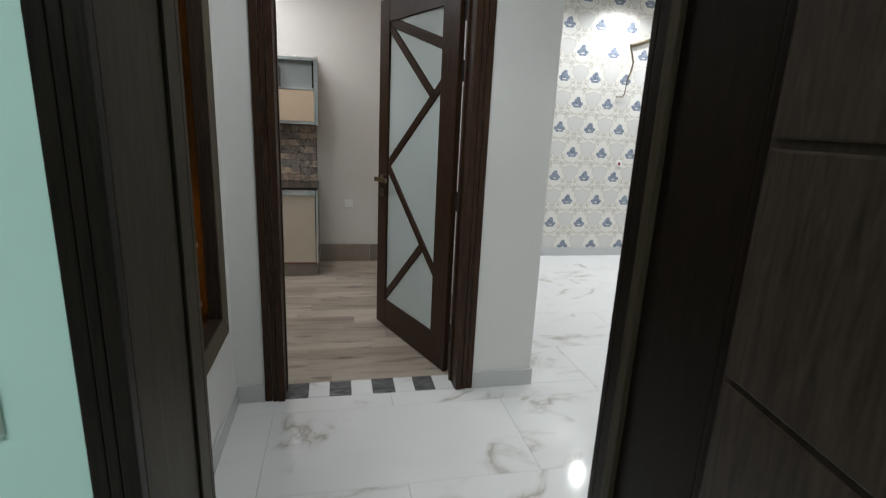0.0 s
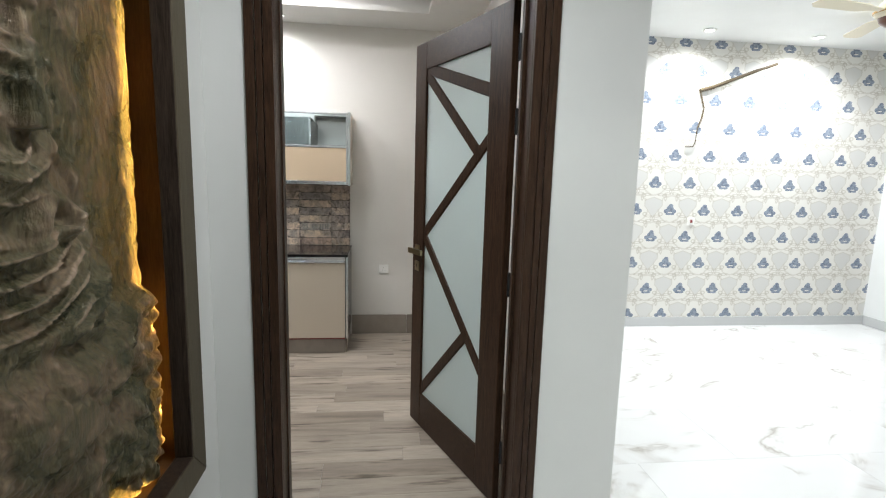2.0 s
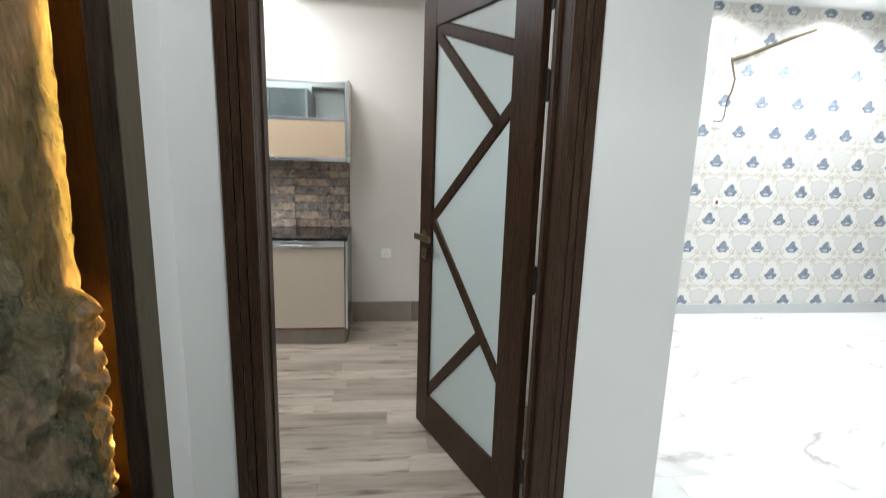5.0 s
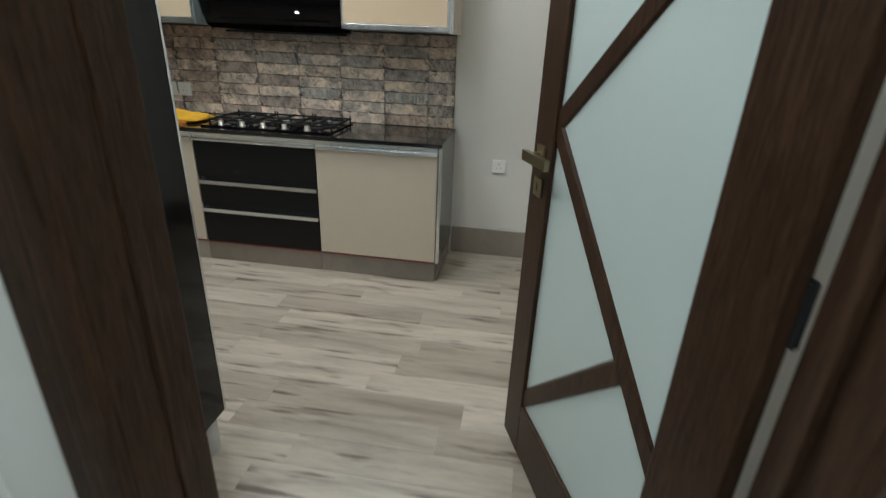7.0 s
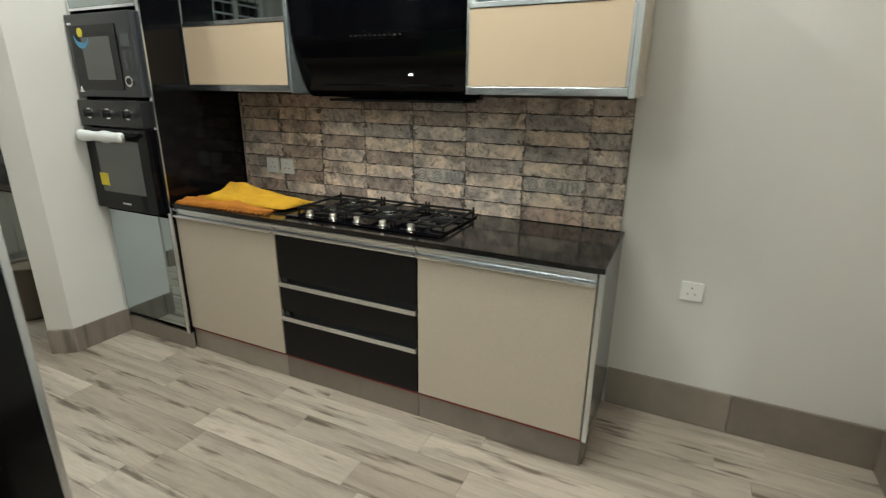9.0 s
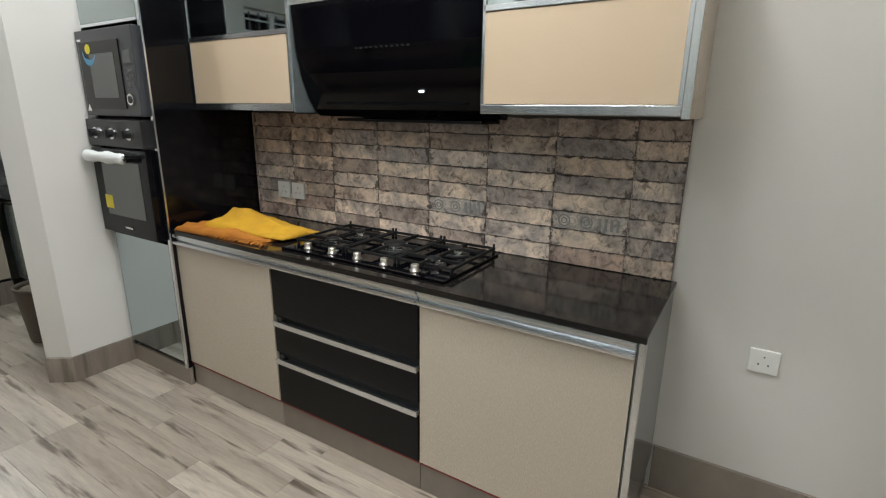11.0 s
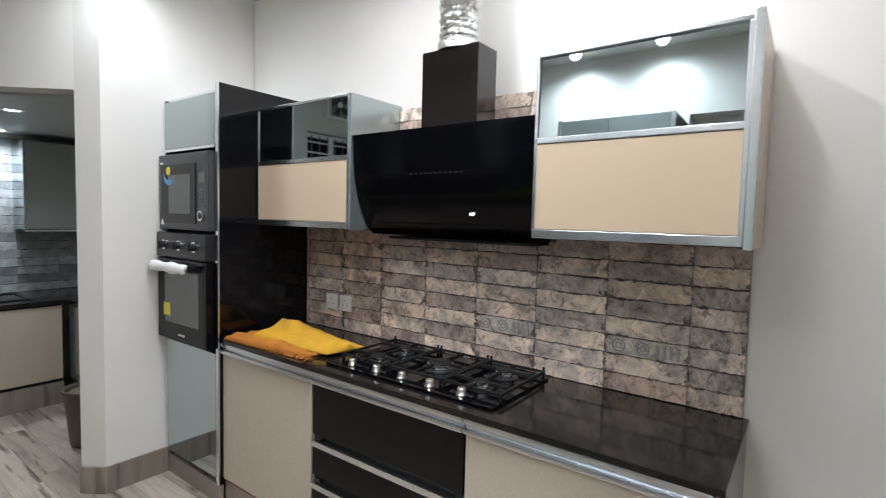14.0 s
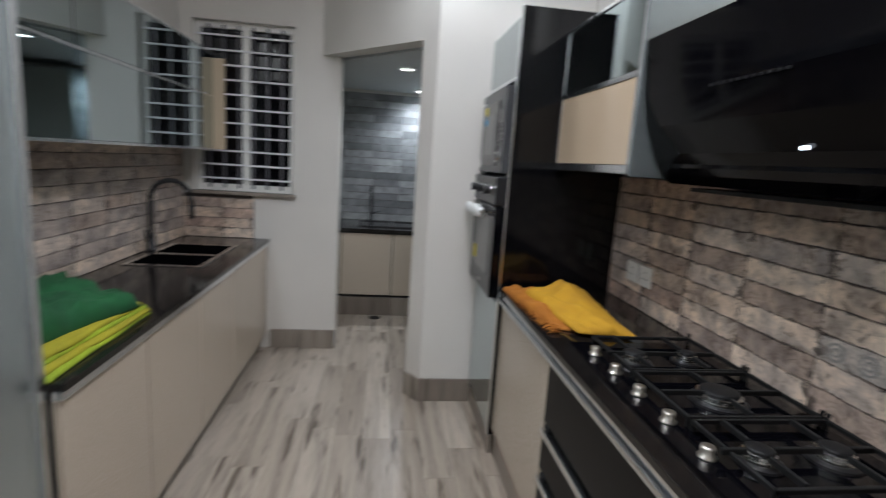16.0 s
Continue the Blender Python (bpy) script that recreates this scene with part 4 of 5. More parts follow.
mw = thing("built_in_microwave", "dark grey built-in microwave with a round sticker", "microwave")
MF = 5.068
box("body", (OX0 + 0.02, TF + 0.012, 1.380, OX1 - 0.02, NY - 0.1, 1.760), BLACKMETAL, mw)
MWMAT = Mat("dark_grey_enamel", (0.040, 0.042, 0.046), 0.3).m
box("front", (OX0, MF, 1.378, OX1, TF + 0.01, 1.768), MWMAT, mw, "dark grey enamel front", 0.004)
dr = box("door", (OX0 + 0.03, MF - 0.005, 1.41, OX1 - 0.115, MF + 0.002, 1.715), BLACKGLOSS, mw, "black framed door", 0.002)
box("window", (OX0 + 0.12, MF - 0.007, 1.46, OX1 - 0.165, MF - 0.0045, 1.66), SMOKE, dr, "smoked grey window")
box("display", (OX1 - 0.085, MF - 0.003, 1.610, OX1 - 0.030, MF + 0.001, 1.665), SMOKE, mw, "grey display")
for k in range(4):
    for i in range(2):
        box("button", (OX1 - 0.083 + 0.032 * i, MF - 0.003, 1.575 - 0.024 * k, OX1 - 0.065 + 0.032 * i, MF + 0.001, 1.586 - 0.024 * k), SMOKE, mw)
bm = bmesh.new()
tube(bm, (OX1 - 0.058, MF + 0.001, 1.452), (OX1 - 0.058, MF - 0.014, 1.452), 0.026, 24)
dial = part("dial", bm, STEEL, mw, "steel dial")
bm = bmesh.new()
tube(bm, (OX1 - 0.058, MF - 0.014, 1.452), (OX1 - 0.058, MF - 0.017, 1.452), 0.016, 20)
part("cap", bm, BLACKMETAL, dial)
bm = bmesh.new()
for a in range(10):
    t0, t1 = math.pi * (0.95 + 0.1 * a), math.pi * (0.95 + 0.1 * (a + 1))
    w0, w1 = 0.028 * math.sin(math.pi * a / 10) + 0.001, 0.028 * math.sin(math.pi * (a + 1) / 10) + 0.001
    cx, cz, y = OX0 + 0.125, 1.665, MF - 0.0075
    q = [(cx + (0.058 - w0) * math.cos(t0), y, cz + (0.058 - w0) * math.sin(t0)), (cx + 0.058 * math.cos(t0), y, cz + 0.058 * math.sin(t0)), (cx + 0.058 * math.cos(t1), y, cz + 0.058 * math.sin(t1)), (cx + (0.058 - w1) * math.cos(t1), y, cz + (0.058 - w1) * math.sin(t1))]
    bm.faces.new([bm.verts.new(v) for v in q])
part("crescent_sticker", bm, BLUE, mw, "blue crescent sticker")
bm = bmesh.new()
tube(bm, (OX0 + 0.118, MF - 0.0055, 1.682), (OX0 + 0.118, MF - 0.0078, 1.682), 0.022, 20)
part("dot_sticker", bm, YELLOW, mw, "yellow round sticker")
box("corner_label", (OX0 + 0.020, MF - 0.003, 1.720, OX0 + 0.050, MF + 0.001, 1.730), WHITEPLASTIC, mw)
bm = bmesh.new()
prism(bm, [(OX0 + 0.030, 1.400), (OX0 + 0.064, 1.400), (OX0 + 0.047, 1.430)], "y", MF - 0.0065, MF - 0.0045)
part("warning_label", bm, WHITEPLASTIC, mw)


# wall cabinets
def wall_unit(x0, x1, yf, label, z0=1.412, z1=2.002, split=1.722, top=SILVERGLASS, tilt=0.0, fit=()):
    c = thing("wall_cabinet", label, "cabinet", None, "wall cabinets beside the hood")
    box("body", (x0 + 0.004, yf + 0.02, z0 + 0.012, x1 - 0.004, NY - 0.003, z1 - 0.003), ENDPANEL, c, bevel=0.001)
    box("bottom_board", (x0 + 0.002, yf + 0.02, z0 + 0.003, x1 - 0.002, NY - 0.003, z0 + 0.012), BEIGE, c)
    box("lower_flap", (x0 + 0.006, yf, z0 + 0.030, x1 - 0.008, yf + 0.018, split - 0.008), PEACH, c, "beige laminate flap", 0.0015)
    g = box("upper_flap", (-(x1 - x0) / 2 + 0.012, 0.0, 0.014, (x1 - x0) / 2 - 0.014, 0.012, z1 - split - 0.014), top, c, "grey mirror glass flap")
    g.matrix_basis = pose((x0 + x1) / 2, yf + 0.002, split, -tilt)
    for n, q in (("bottom_profile", (x0 + 0.002, yf - 0.004, z0, x1 - 0.002, yf + 0.02, z0 + 0.028)), ("middle_profile", (x0 + 0.002, yf - 0.003, split - 0.006, x1 - 0.012, yf + 0.018, split + 0.013)), ("top_profile", (x0 + 0.002, yf - 0.003, z1 - 0.014, x1 - 0.004, yf + 0.018, z1)), ("side_profile", (x0, yf - 0.003, z0 + 0.028, x0 + 0.011, yf + 0.018, z1 - 0.014)), ("side_profile", (x1 - 0.013, yf - 0.003, z0 + 0.028, x1, yf + 0.018, z1 - 0.014))):
        box(n, q, ALU, c, "aluminium profile", 0.002)
    return c


c = wall_unit(-0.530, 0.070, 5.290, "wall cabinet with mirror glass above beige flap", tilt=1.5)
box("end_board", (0.0705, 5.285, 1.405, 0.090, NY - 0.003, 2.012), BEIGE, c, "beige end board with aluminium edge", 0.001)
box("end_profile", (0.070, 5.278, 1.405, 0.092, 5.286, 2.012), ALU, c, "wide aluminium corner profile", 0.002)
c = wall_unit(-2.106, -1.424, 5.312,  "narrow wall cabinet with dark mirror flap", top=DARKMIRROR)
box("end_board", (-1.4235, 5.315, 1.405, -1.4175, NY - 0.003, 2.002), SATIN, c, "satin grey glass end board")

# cooker hood
hood = thing("cooker_hood", "slanted black glass cooker hood with a box chimney", "cooker hood")
HX0, HX1 = -1.412, -0.540
prof = [(5.318, 1.818), (5.330, 1.650), (5.352, 1.560), (5.385, 1.480), (5.420, 1.420), (5.452, 1.392), (5.470, 1.392), (5.440, 1.430), (5.400, 1.500), (5.368, 1.580), (5.350, 1.660), (5.336, 1.820)]
bm = bmesh.new()
prism(bm, prof, "x", HX0, HX1)
part("glass", bm, BLACKGLASS, hood, "curved black glass front")
bm = bmesh.new()
prism(bm, [(5.345, 1.80), (5.360, 1.66), (5.40, 1.53), (5.47, 1.40), (NY - 0.004, 1.385), (NY - 0.004, 1.80)], "x", HX0 + 0.05, HX1 - 0.05)
part("casing", bm, BLACKMETAL, hood, "black metal casing")
box("filter", (HX0 + 0.08, 5.475, 1.372, HX1 - 0.08, NY - 0.02, 1.384), CAST, hood, "black filter grille", 0.002)
box("lower_lip", (HX0 + 0.09, 5.402, 1.440, HX1 - 0.10, 5.410, 1.452), BLACKGLOSS, hood)
CHIM = gloss("dark_brown_gloss", (0.006, 0.0045, 0.004), 0.07)
box("chimney", (-1.056, 5.350, 1.80, -0.796, 5.480, 2.112), CHIM, hood, "dark brown chimney box", 0.002)
bm = bmesh.new()
slab(bm, -0.830, 5.372, 1.483, -0.812, 5.380, 1.491, 0.002)
part("pilot_lamp", bm, POINTGLOW, hood, "small white pilot lamp")
for k in range(11):
    x = -1.09 + 0.024 * k
    box("touch_mark", (x, 5.3265, 1.640, x + 0.012, 5.331, 1.646), BLACKMETAL, hood)
duct = thing("exhaust_duct", "crinkled silver foil duct above the hood", "duct")
bm = bmesh.new()
random.seed(9)
prof = []
z = 2.112
while z < 2.76:
    prof += [(0.072 + random.uniform(-0.003, 0.003), z), (0.080 + random.uniform(-0.003, 0.004), z + 0.012), (0.070 + random.uniform(-0.004, 0.002), z + 0.024)]
    z += 0.026
lathe(bm, prof, 28)
for v in bm.verts:
    v.co.x += 0.006 * noise.noise(v.co * 30)
    v.co.y += 0.006 * noise.noise(v.co * 30 + Vector((9, 0, 0)))
d = part("hose", bm, FOIL, duct, "crinkled foil hose")
d.location = (-0.930, 5.418, 0)
bm = bmesh.new()
lathe(bm, [(0.080, 2.111), (0.084, 2.113), (0.084, 2.14), (0.081, 2.144)], 28)
d = part("tape_collar", bm, FOIL, duct, "foil tape collar")
d.location = (-0.930, 5.418, 0)

# gas hob
hob = thing("gas_hob", "black glass gas hob with five burners", "hob")
GX0, GX1, GY0, GY1 = -1.385, -0.582, 5.160, 5.590
box("glass_plate", (GX0, GY0, WT + 0.001, GX1, GY1, WT + 0.010), BLACKGLASS, hob, "black glass plate", 0.003)
HT = WT + 0.010
BURN = [(-1.225, 5.305, 0.036), (-1.225, 5.475, 0.028), (-0.97, 5.40, 0.055), (-0.715, 5.305, 0.032), (-0.715, 5.475, 0.036)]
for x, y, r in BURN:
    b = tagged(new("burner"), "steel burner with black cap")
    b.parent = hob
    bm = bmesh.new()
    lathe(bm, [(r + 0.016, HT), (r + 0.015, HT + 0.005), (r + 0.004, HT + 0.007)], 24)
    o = part("drip_tray", bm, BLACKMETAL, b)
    o.location = (x, y, 0)
    bm = bmesh.new()
    lathe(bm, [(r + 0.004, HT + 0.006), (r + 0.004, HT + 0.011), (r - 0.003, HT + 0.012), (r - 0.003, HT + 0.016), (r + 0.001, HT + 0.017), (r, HT + 0.024), (r * 0.85, HT + 0.026)], 28)
    o = part("ring", bm, STEEL, b, "polished steel ring")
    o.location = (x, y, 0)
    bm = bmesh.new()
    lathe(bm, [(r * 0.84, HT + 0.0255), (r * 0.86, HT + 0.030), (r * 0.7, HT + 0.033)], 24)
    o = part("cap", bm, CAST, b, smooth=True)
    o.location = (x, y, 0)


def grate(x0, x1, centres, big=False):
    bm = bmesh.new()
    z0, z1, w = HT + 0.016, HT + 0.026, 0.0095
    y0, y1 = GY0 + 0.075, GY1 - 0.012
    for a in ((x0, y0, x1, y0 + w), (x0, y1 - w, x1, y1), (x0, y0, x0 + w, y1), (x1 - w, y0, x1, y1)):
        slab(bm, a[0], a[1], z0, a[2], a[3], z1, 0.002)
    for cx, cy in centres:
        for dx, dy in ((1, 0), (-1, 0), (0, 1), (0, -1)):
            ex = (x1 - w if dx > 0 else x0 + w) if dx else cx
            ey = cy + dy * 0.085 if dy else cy
            if dy and big:
                ey = y1 - w if dy > 0 else y0 + w
            p, q = (cx + dx * 0.030, cy + dy * 0.030), (ex, ey)
            slab(bm, min(p[0], q[0]) - (0.0045 if dy else 0), min(p[1], q[1]) - (0.0045 if dx else 0), z0 + 0.002, max(p[0], q[0]) + (0.0045 if dy else 0), max(p[1], q[1]) + (0.0045 if dx else 0), z1 + 0.005, 0.002)
    for x in (x0 + 0.006, x1 - 0.006):
        for y in (y0 + 0.006, y1 - 0.006):
            tube(bm, (x, y, HT), (x, y, z0 + 0.002), 0.006, 8)
        tube(bm, (x, y1 - 0.006, z1), (x, y1 - 0.004, z1 + 0.014), 0.005, 8)
    part("grate", bm, CAST, hob, "cast iron pan grate")


grate(GX0 + 0.010, -1.105, [(-1.225, 5.305), (-1.225, 5.475)])
grate(-1.100, -0.845, [(-0.97, 5.40)], True)
grate(-0.840, GX1 - 0.010, [(-0.715, 5.305), (-0.715, 5.475)])
for x in (-1.284, -1.149, -1.017, -0.883, -0.743):
    bm = bmesh.new()
    lathe(bm, [(0.019, HT), (0.019, HT + 0.004), (0.0135, HT + 0.006), (0.0155, HT + 0.021), (0.014, HT + 0.025), (0.010, HT + 0.026)], 24)
    o = part("knob", bm, KNOBSTEEL, hob, "champagne steel control knob", True)
    o.location = (x + 0.01, 5.206, 0)


# folded cloths
def fold(name, cx, cy, z, sx, sy, along, across, turn, mat, parent, seed, rough, label):
    """A thick folded cloth: heights along its length times a profile across it, with soft creases."""
    noise.seed_set(seed)
    bm = bmesh.new()
    nu, nv = 60, 30
    grid_ = []
    for j_ in range(nv + 1):
        v = j_ / nv * 2 - 1
        line = []
        for i_ in range(nu + 1):
            u = i_ / nu * 2 - 1
            p = Vector((u * 2.0, v * 2.0, seed))
            h = np.interp(u, *along) * np.interp(v, *across)
            h += rough * (noise.noise(p) * 0.6 + 0.5 * abs(noise.noise(p * 2.4))) * min(1.0, (1 - max(abs(u), abs(v)) ** 6) * 3)
            rim_ = min(1.0, (1 - max(abs(u), abs(v)) ** 8) * 4)
            for k_ in range(3):
                ca_ = math.cos(seed * 1.7 + k_ * 1.15)
                sa_ = math.sin(seed * 1.7 + k_ * 1.15)
                d_ = abs(ca_ * u + sa_ * v - 0.5 * math.sin(seed * 2.3 + k_ * 2.0) + 0.12 * noise.noise(p * 0.7))
                h += rough * (0.9 - 0.2 * k_) * max(0.0, 1 - d_ / (0.16 + 0.05 * k_)) * rim_
            bend = 1 + 0.08 * noise.noise(Vector((u * 1.4, v * 1.4, seed + 3)))
            line.append(bm.verts.new((u * sx * bend + 0.03 * v, v * sy * bend * (1 - 0.12 * u), max(float(h), 0.002))))
        grid_.append(line)
    under = [[bm.verts.new((w.co.x * 0.985, w.co.y * 0.985, 0.0)) for w in line] for line in grid_]
    for a, b in zip(grid_, grid_[1:]):
        for i_ in range(nu):
            bm.faces.new((a[i_], a[i_ + 1], b[i_ + 1], b[i_]))
    for a, b in zip(under, under[1:]):
        for i_ in range(nu):
            bm.faces.new((b[i_], b[i_ + 1], a[i_ + 1], a[i_]))
    for i_ in range(nu):
        bm.faces.new((grid_[0][i_], under[0][i_], under[0][i_ + 1], grid_[0][i_ + 1]))
        bm.faces.new((grid_[nv][i_ + 1], under[nv][i_ + 1], under[nv][i_], grid_[nv][i_]))
    for j_ in range(nv):
        bm.faces.new((grid_[j_ + 1][0], under[j_ + 1][0], under[j_][0], grid_[j_][0]))
        bm.faces.new((grid_[j_][nu], under[j_][nu], under[j_ + 1][nu], grid_[j_ + 1][nu]))
    bmesh.ops.recalc_face_normals(bm, faces=bm.faces[:])
    o = part(name, bm, mat, parent, label, True)
    o.matrix_basis = pose(cx, cy, z, 0, 0, turn)
    return o


yc = thing("folded_cloth", "yellow folded cloth with an ochre fringe on the worktop", "cloth")
fold("fringed_layer", -1.775, 5.262, WT, 0.285, 0.130, ([-1, -0.96, -0.4, 0.6, 0.97, 1], [0.004, 0.022, 0.030, 0.020, 0.012, 0.004]), ([-1, -0.96, 0.9, 1], [0.25, 0.8, 1, 0.4]), 2, OCHRECLOTH, yc, 3, 0.014, "ochre fringed layer")
fold("top_fold", -1.675, 5.305, WT + 0.014, 0.250, 0.112, ([-1, -0.95, -0.82, -0.55, 0.0, 0.5, 0.95, 1], [0.006, 0.046, 0.088, 0.084, 0.060, 0.036, 0.020, 0.004]), ([-1, -0.97, -0.90, -0.45, 0.05, 0.30, 0.9, 1], [0.10, 0.42, 0.40, 0.60, 1.0, 0.96, 0.45, 0.1]), 4, GOLDCLOTH, yc, 5, 0.013, "golden yellow top fold")
random.seed(31)
bm = bmesh.new()
for k in range(180):
    t = k / 179
    x, y = -2.045 + 0.56 * t, 5.150 - 0.012 + 0.024 * t + random.uniform(-0.004, 0.004)
    dx = random.uniform(-0.016, 0.012)
    tip = y - 0.016 - random.uniform(0, 0.020)
    top = WT + 0.006 + random.uniform(0, 0.012)
    a, b = Vector((x, y + 0.014, top)), Vector((x + dx, tip, WT + 0.003))
    mid = (a + b) / 2 + Vector((random.uniform(-0.003, 0.003), 0, random.uniform(0.0, 0.006)))
    tube(bm, a, mid, 0.0019, 5)
    tube(bm, mid, b, 0.0017, 5)
part("fringe", bm, OCHRECLOTH, yc, "frayed ochre fringe")


def socket(name, x0, x1, z0, z1, y, label, gang=1):
    s = thing(name, label, "socket")
    box("plate", (x0, y - 0.010, z0, x1, y, z1), WHITEPLASTIC, s, bevel=0.003)
    xm, zm, w = (x0 + x1) / 2, (z0 + z1) / 2, x1 - x0
    for dx, dz in ((0, 0.18), (-0.16, -0.12), (0.16, -0.12)):
        box("pin_hole", (xm + dx * w - 0.0025, y - 0.0108, zm + dz * w - 0.0025, xm + dx * w + 0.0025, y - 0.0098, zm + dz * w + 0.0025), GAP, s)
    box("rocker", (x0 + 0.008, y - 0.013, z0 + 0.008, x0 + 0.022, y - 0.010, z0 + 0.024), WHITEPLASTIC, s, bevel=0.001)


socket("wall_socket", 0.335, 0.422, 0.585, 0.667, NY, "white wall socket on the cream wall")
socket("tile_socket", -1.925, -1.835, 0.960, 1.045, NY - 0.019, "white socket on the brick tiles")
socket("tile_socket", -1.818, -1.728, 0.960, 1.045, NY - 0.019, "white socket on the brick tiles")

# ---- kitchen, sink side ----
ST, SF = 0.800, 3.750
tall = thing("tall_cabinet", "tall cabinet with black gloss side and grey glass front", "cabinet")
box("side_panel", (-0.470, DN + 0.008, 0.135, -0.450, 3.700, 2.20), BLACKGLOSS, tall, "black gloss side panel", 0.001)
box("edge_profile", (-0.473, 3.700, 0.135, -0.448, 3.710, 2.20), ALU, tall, "aluminium edge profile", 0.001)
box("body", (-1.130, SY + 0.004, 0.135, -0.471, 3.690, 2.19), GAP, tall)
box("door", (-0.828, 3.696, 0.14, -0.475, 3.714, 2.195), SATIN, tall, "satin grey glass door", 0.001)
box("door", (-1.132, 3.696, 0.14, -0.832, 3.714, 2.195), SATIN, tall, "satin grey glass door", 0.001)
box("end_panel", (-1.152, SY + 0.002, 0.135, -1.133, 3.712, 2.20), BLACKGLOSS, tall, bevel=0.001)
box("edge_profile", (-1.156, 3.712, 0.135, -1.130, 3.724, 2.20), ALU, tall, "aluminium edge profile", 0.001)
box("plinth", (-1.152, SY + 0.05, 0, -0.456, 3.66, 0.133), GREYMARBLE, tall, "grey tile plinth", 0.002)

bm = bmesh.new()
SX0, SX1, KX0, KX1, KY0, KY1 = WX + 0.002, -1.158, -3.12, -2.52, 3.28, 3.62
cols, rows = (SX0, KX0, KX1, SX1), (SY + 0.001, KY0, KY1, SF + 0.015)
corner = [[bm.verts.new((x, y, ST)) for x in cols] for y in rows]
sheet = [bm.faces.new((corner[j][i], corner[j][i + 1], corner[j + 1][i + 1], corner[j + 1][i])) for j in range(3) for i in range(3) if (i, j) != (1, 1)]
for g in bmesh.ops.extrude_face_region(bm, geom=sheet)["geom"]:
    if isinstance(g, bmesh.types.BMVert):
        g.co.z -= 0.020
bmesh.ops.recalc_face_normals(bm, faces=bm.faces[:])
tagged(part("worktop_sink", bm, GRANITE), "polished black granite worktop with a double sink", "worktop")
for x0, x1 in ((-1.640, -1.160), (-2.160, -1.642), (-2.660, -2.162), (-3.470, -2.662)):
    c = thing("sink_cabinet", "beige laminate base cabinet under the sink worktop", "cabinet", None, "sink side cabinets")
    box("body", (x0 + 0.002, SY + 0.004, 0.10, x1 - 0.002, SF - 0.021, 0.58 if x0 < -2.3 else ST - 0.022), GAP, c)
    box("door", (x0 + 0.003, SF - 0.019, 0.105, x1 - 0.003, SF, ST - 0.050), BEIGE, c, "beige laminate door", 0.0015)
    box("handle_profile", (x0 + 0.001, SF - 0.02, ST - 0.046, x1 - 0.001, SF + 0.010, ST - 0.021), ALU, c, "aluminium handle profile", 0.003)
    box("plinth", (x0, SF - 0.065, 0, x1, SF - 0.045, 0.098), SKIRT, c, "taupe tile plinth")
sink = thing("double_sink", "black double bowl sink with bright rim", "sink")
boxes("rim", [(KX0 - 0.02, KY0 - 0.02, ST + 0.0005, KX1 + 0.02, KY0 + 0.004, ST + 0.005), (KX0 - 0.02, KY1 - 0.004, ST + 0.0005, KX1 + 0.02, KY1 + 0.02, ST + 0.005), (KX0 - 0.02, KY0 + 0.004, ST + 0.0005, KX0 + 0.004, KY1 - 0.004, ST + 0.005), (KX1 - 0.004, KY0 + 0.004, ST + 0.0005, KX1 + 0.02, KY1 - 0.004, ST + 0.005), (-2.835, KY0 + 0.004, ST - 0.02, -2.805, KY1 - 0.004, ST + 0.003)], STEEL, sink, "bright steel rim")
for a, b in ((KX0, -2.835), (-2.805, KX1)):
    boxes("bowl", [(a, KY0, ST - 0.19, b, KY1, ST - 0.182), (a, KY0, ST - 0.182, a + 0.006, KY1, ST), (b - 0.006, KY0, ST - 0.182, b, KY1, ST), (a + 0.006, KY0, ST - 0.182, b - 0.006, KY0 + 0.006, ST), (a + 0.006, KY1 - 0.006, ST - 0.182, b - 0.006, KY1, ST)], BLACKGLOSS, sink, "black bowl")
tap = thing("kitchen_tap", "black gooseneck kitchen tap behind the sink", "tap", pose(-2.90, 3.235, ST))
bm = bmesh.new()
lathe(bm, [(0.030, 0), (0.030, 0.008), (0.020, 0.014), (0.018, 0.09), (0.014, 0.10)], 18)
part("base", bm, BLACKMETAL, tap, smooth=True)
bm = bmesh.new()
pts = [Vector((0, 0, 0.09)), Vector((0, 0, 0.30))] + [Vector((0, 0.11 - 0.11 * math.cos(a), 0.30 + 0.11 * math.sin(a))) for a in [math.pi * k / 10 for k in range(1, 10)]] + [Vector((0, 0.22, 0.28)), Vector((0, 0.222, 0.20))]
for a, b in zip(pts, pts[1:]):
    tube(bm, a, b + (b - a) * 0.04, 0.014, 14)
part("spout", bm, BLACKMETAL, tap, "arched black spout", True)
bm = bmesh.new()
tube(bm, (0.018, 0, 0.06), (0.05, 0, 0.065), 0.009)
tube(bm, (0.05, 0, 0.06), (0.065, 0, 0.13), 0.006)
part("lever", bm, BLACKMETAL, tap)
gc = thing("green_cloth_pile", "crumpled green and lime cloths on the sink worktop", "cloth")
for k in range(4):
    fold("thin_layer", -1.475 - 0.006 * k, 3.575 - 0.008 * k, ST + 0.011 * k, 0.29 - 0.005 * k, 0.150 - 0.004 * k, ([-1, -0.97, 0, 0.97, 1], [0.003, 0.012, 0.013, 0.012, 0.003]), ([-1, -0.95, 0.95, 1], [0.5, 1, 1, 0.5]), 4 - 2 * k + k * k * 0.5, (LIMECLOTH, OLIVECLOTH)[k % 2], gc, 11 + k, 0.005, ("lime green layer", "olive yellow layer")[k % 2])
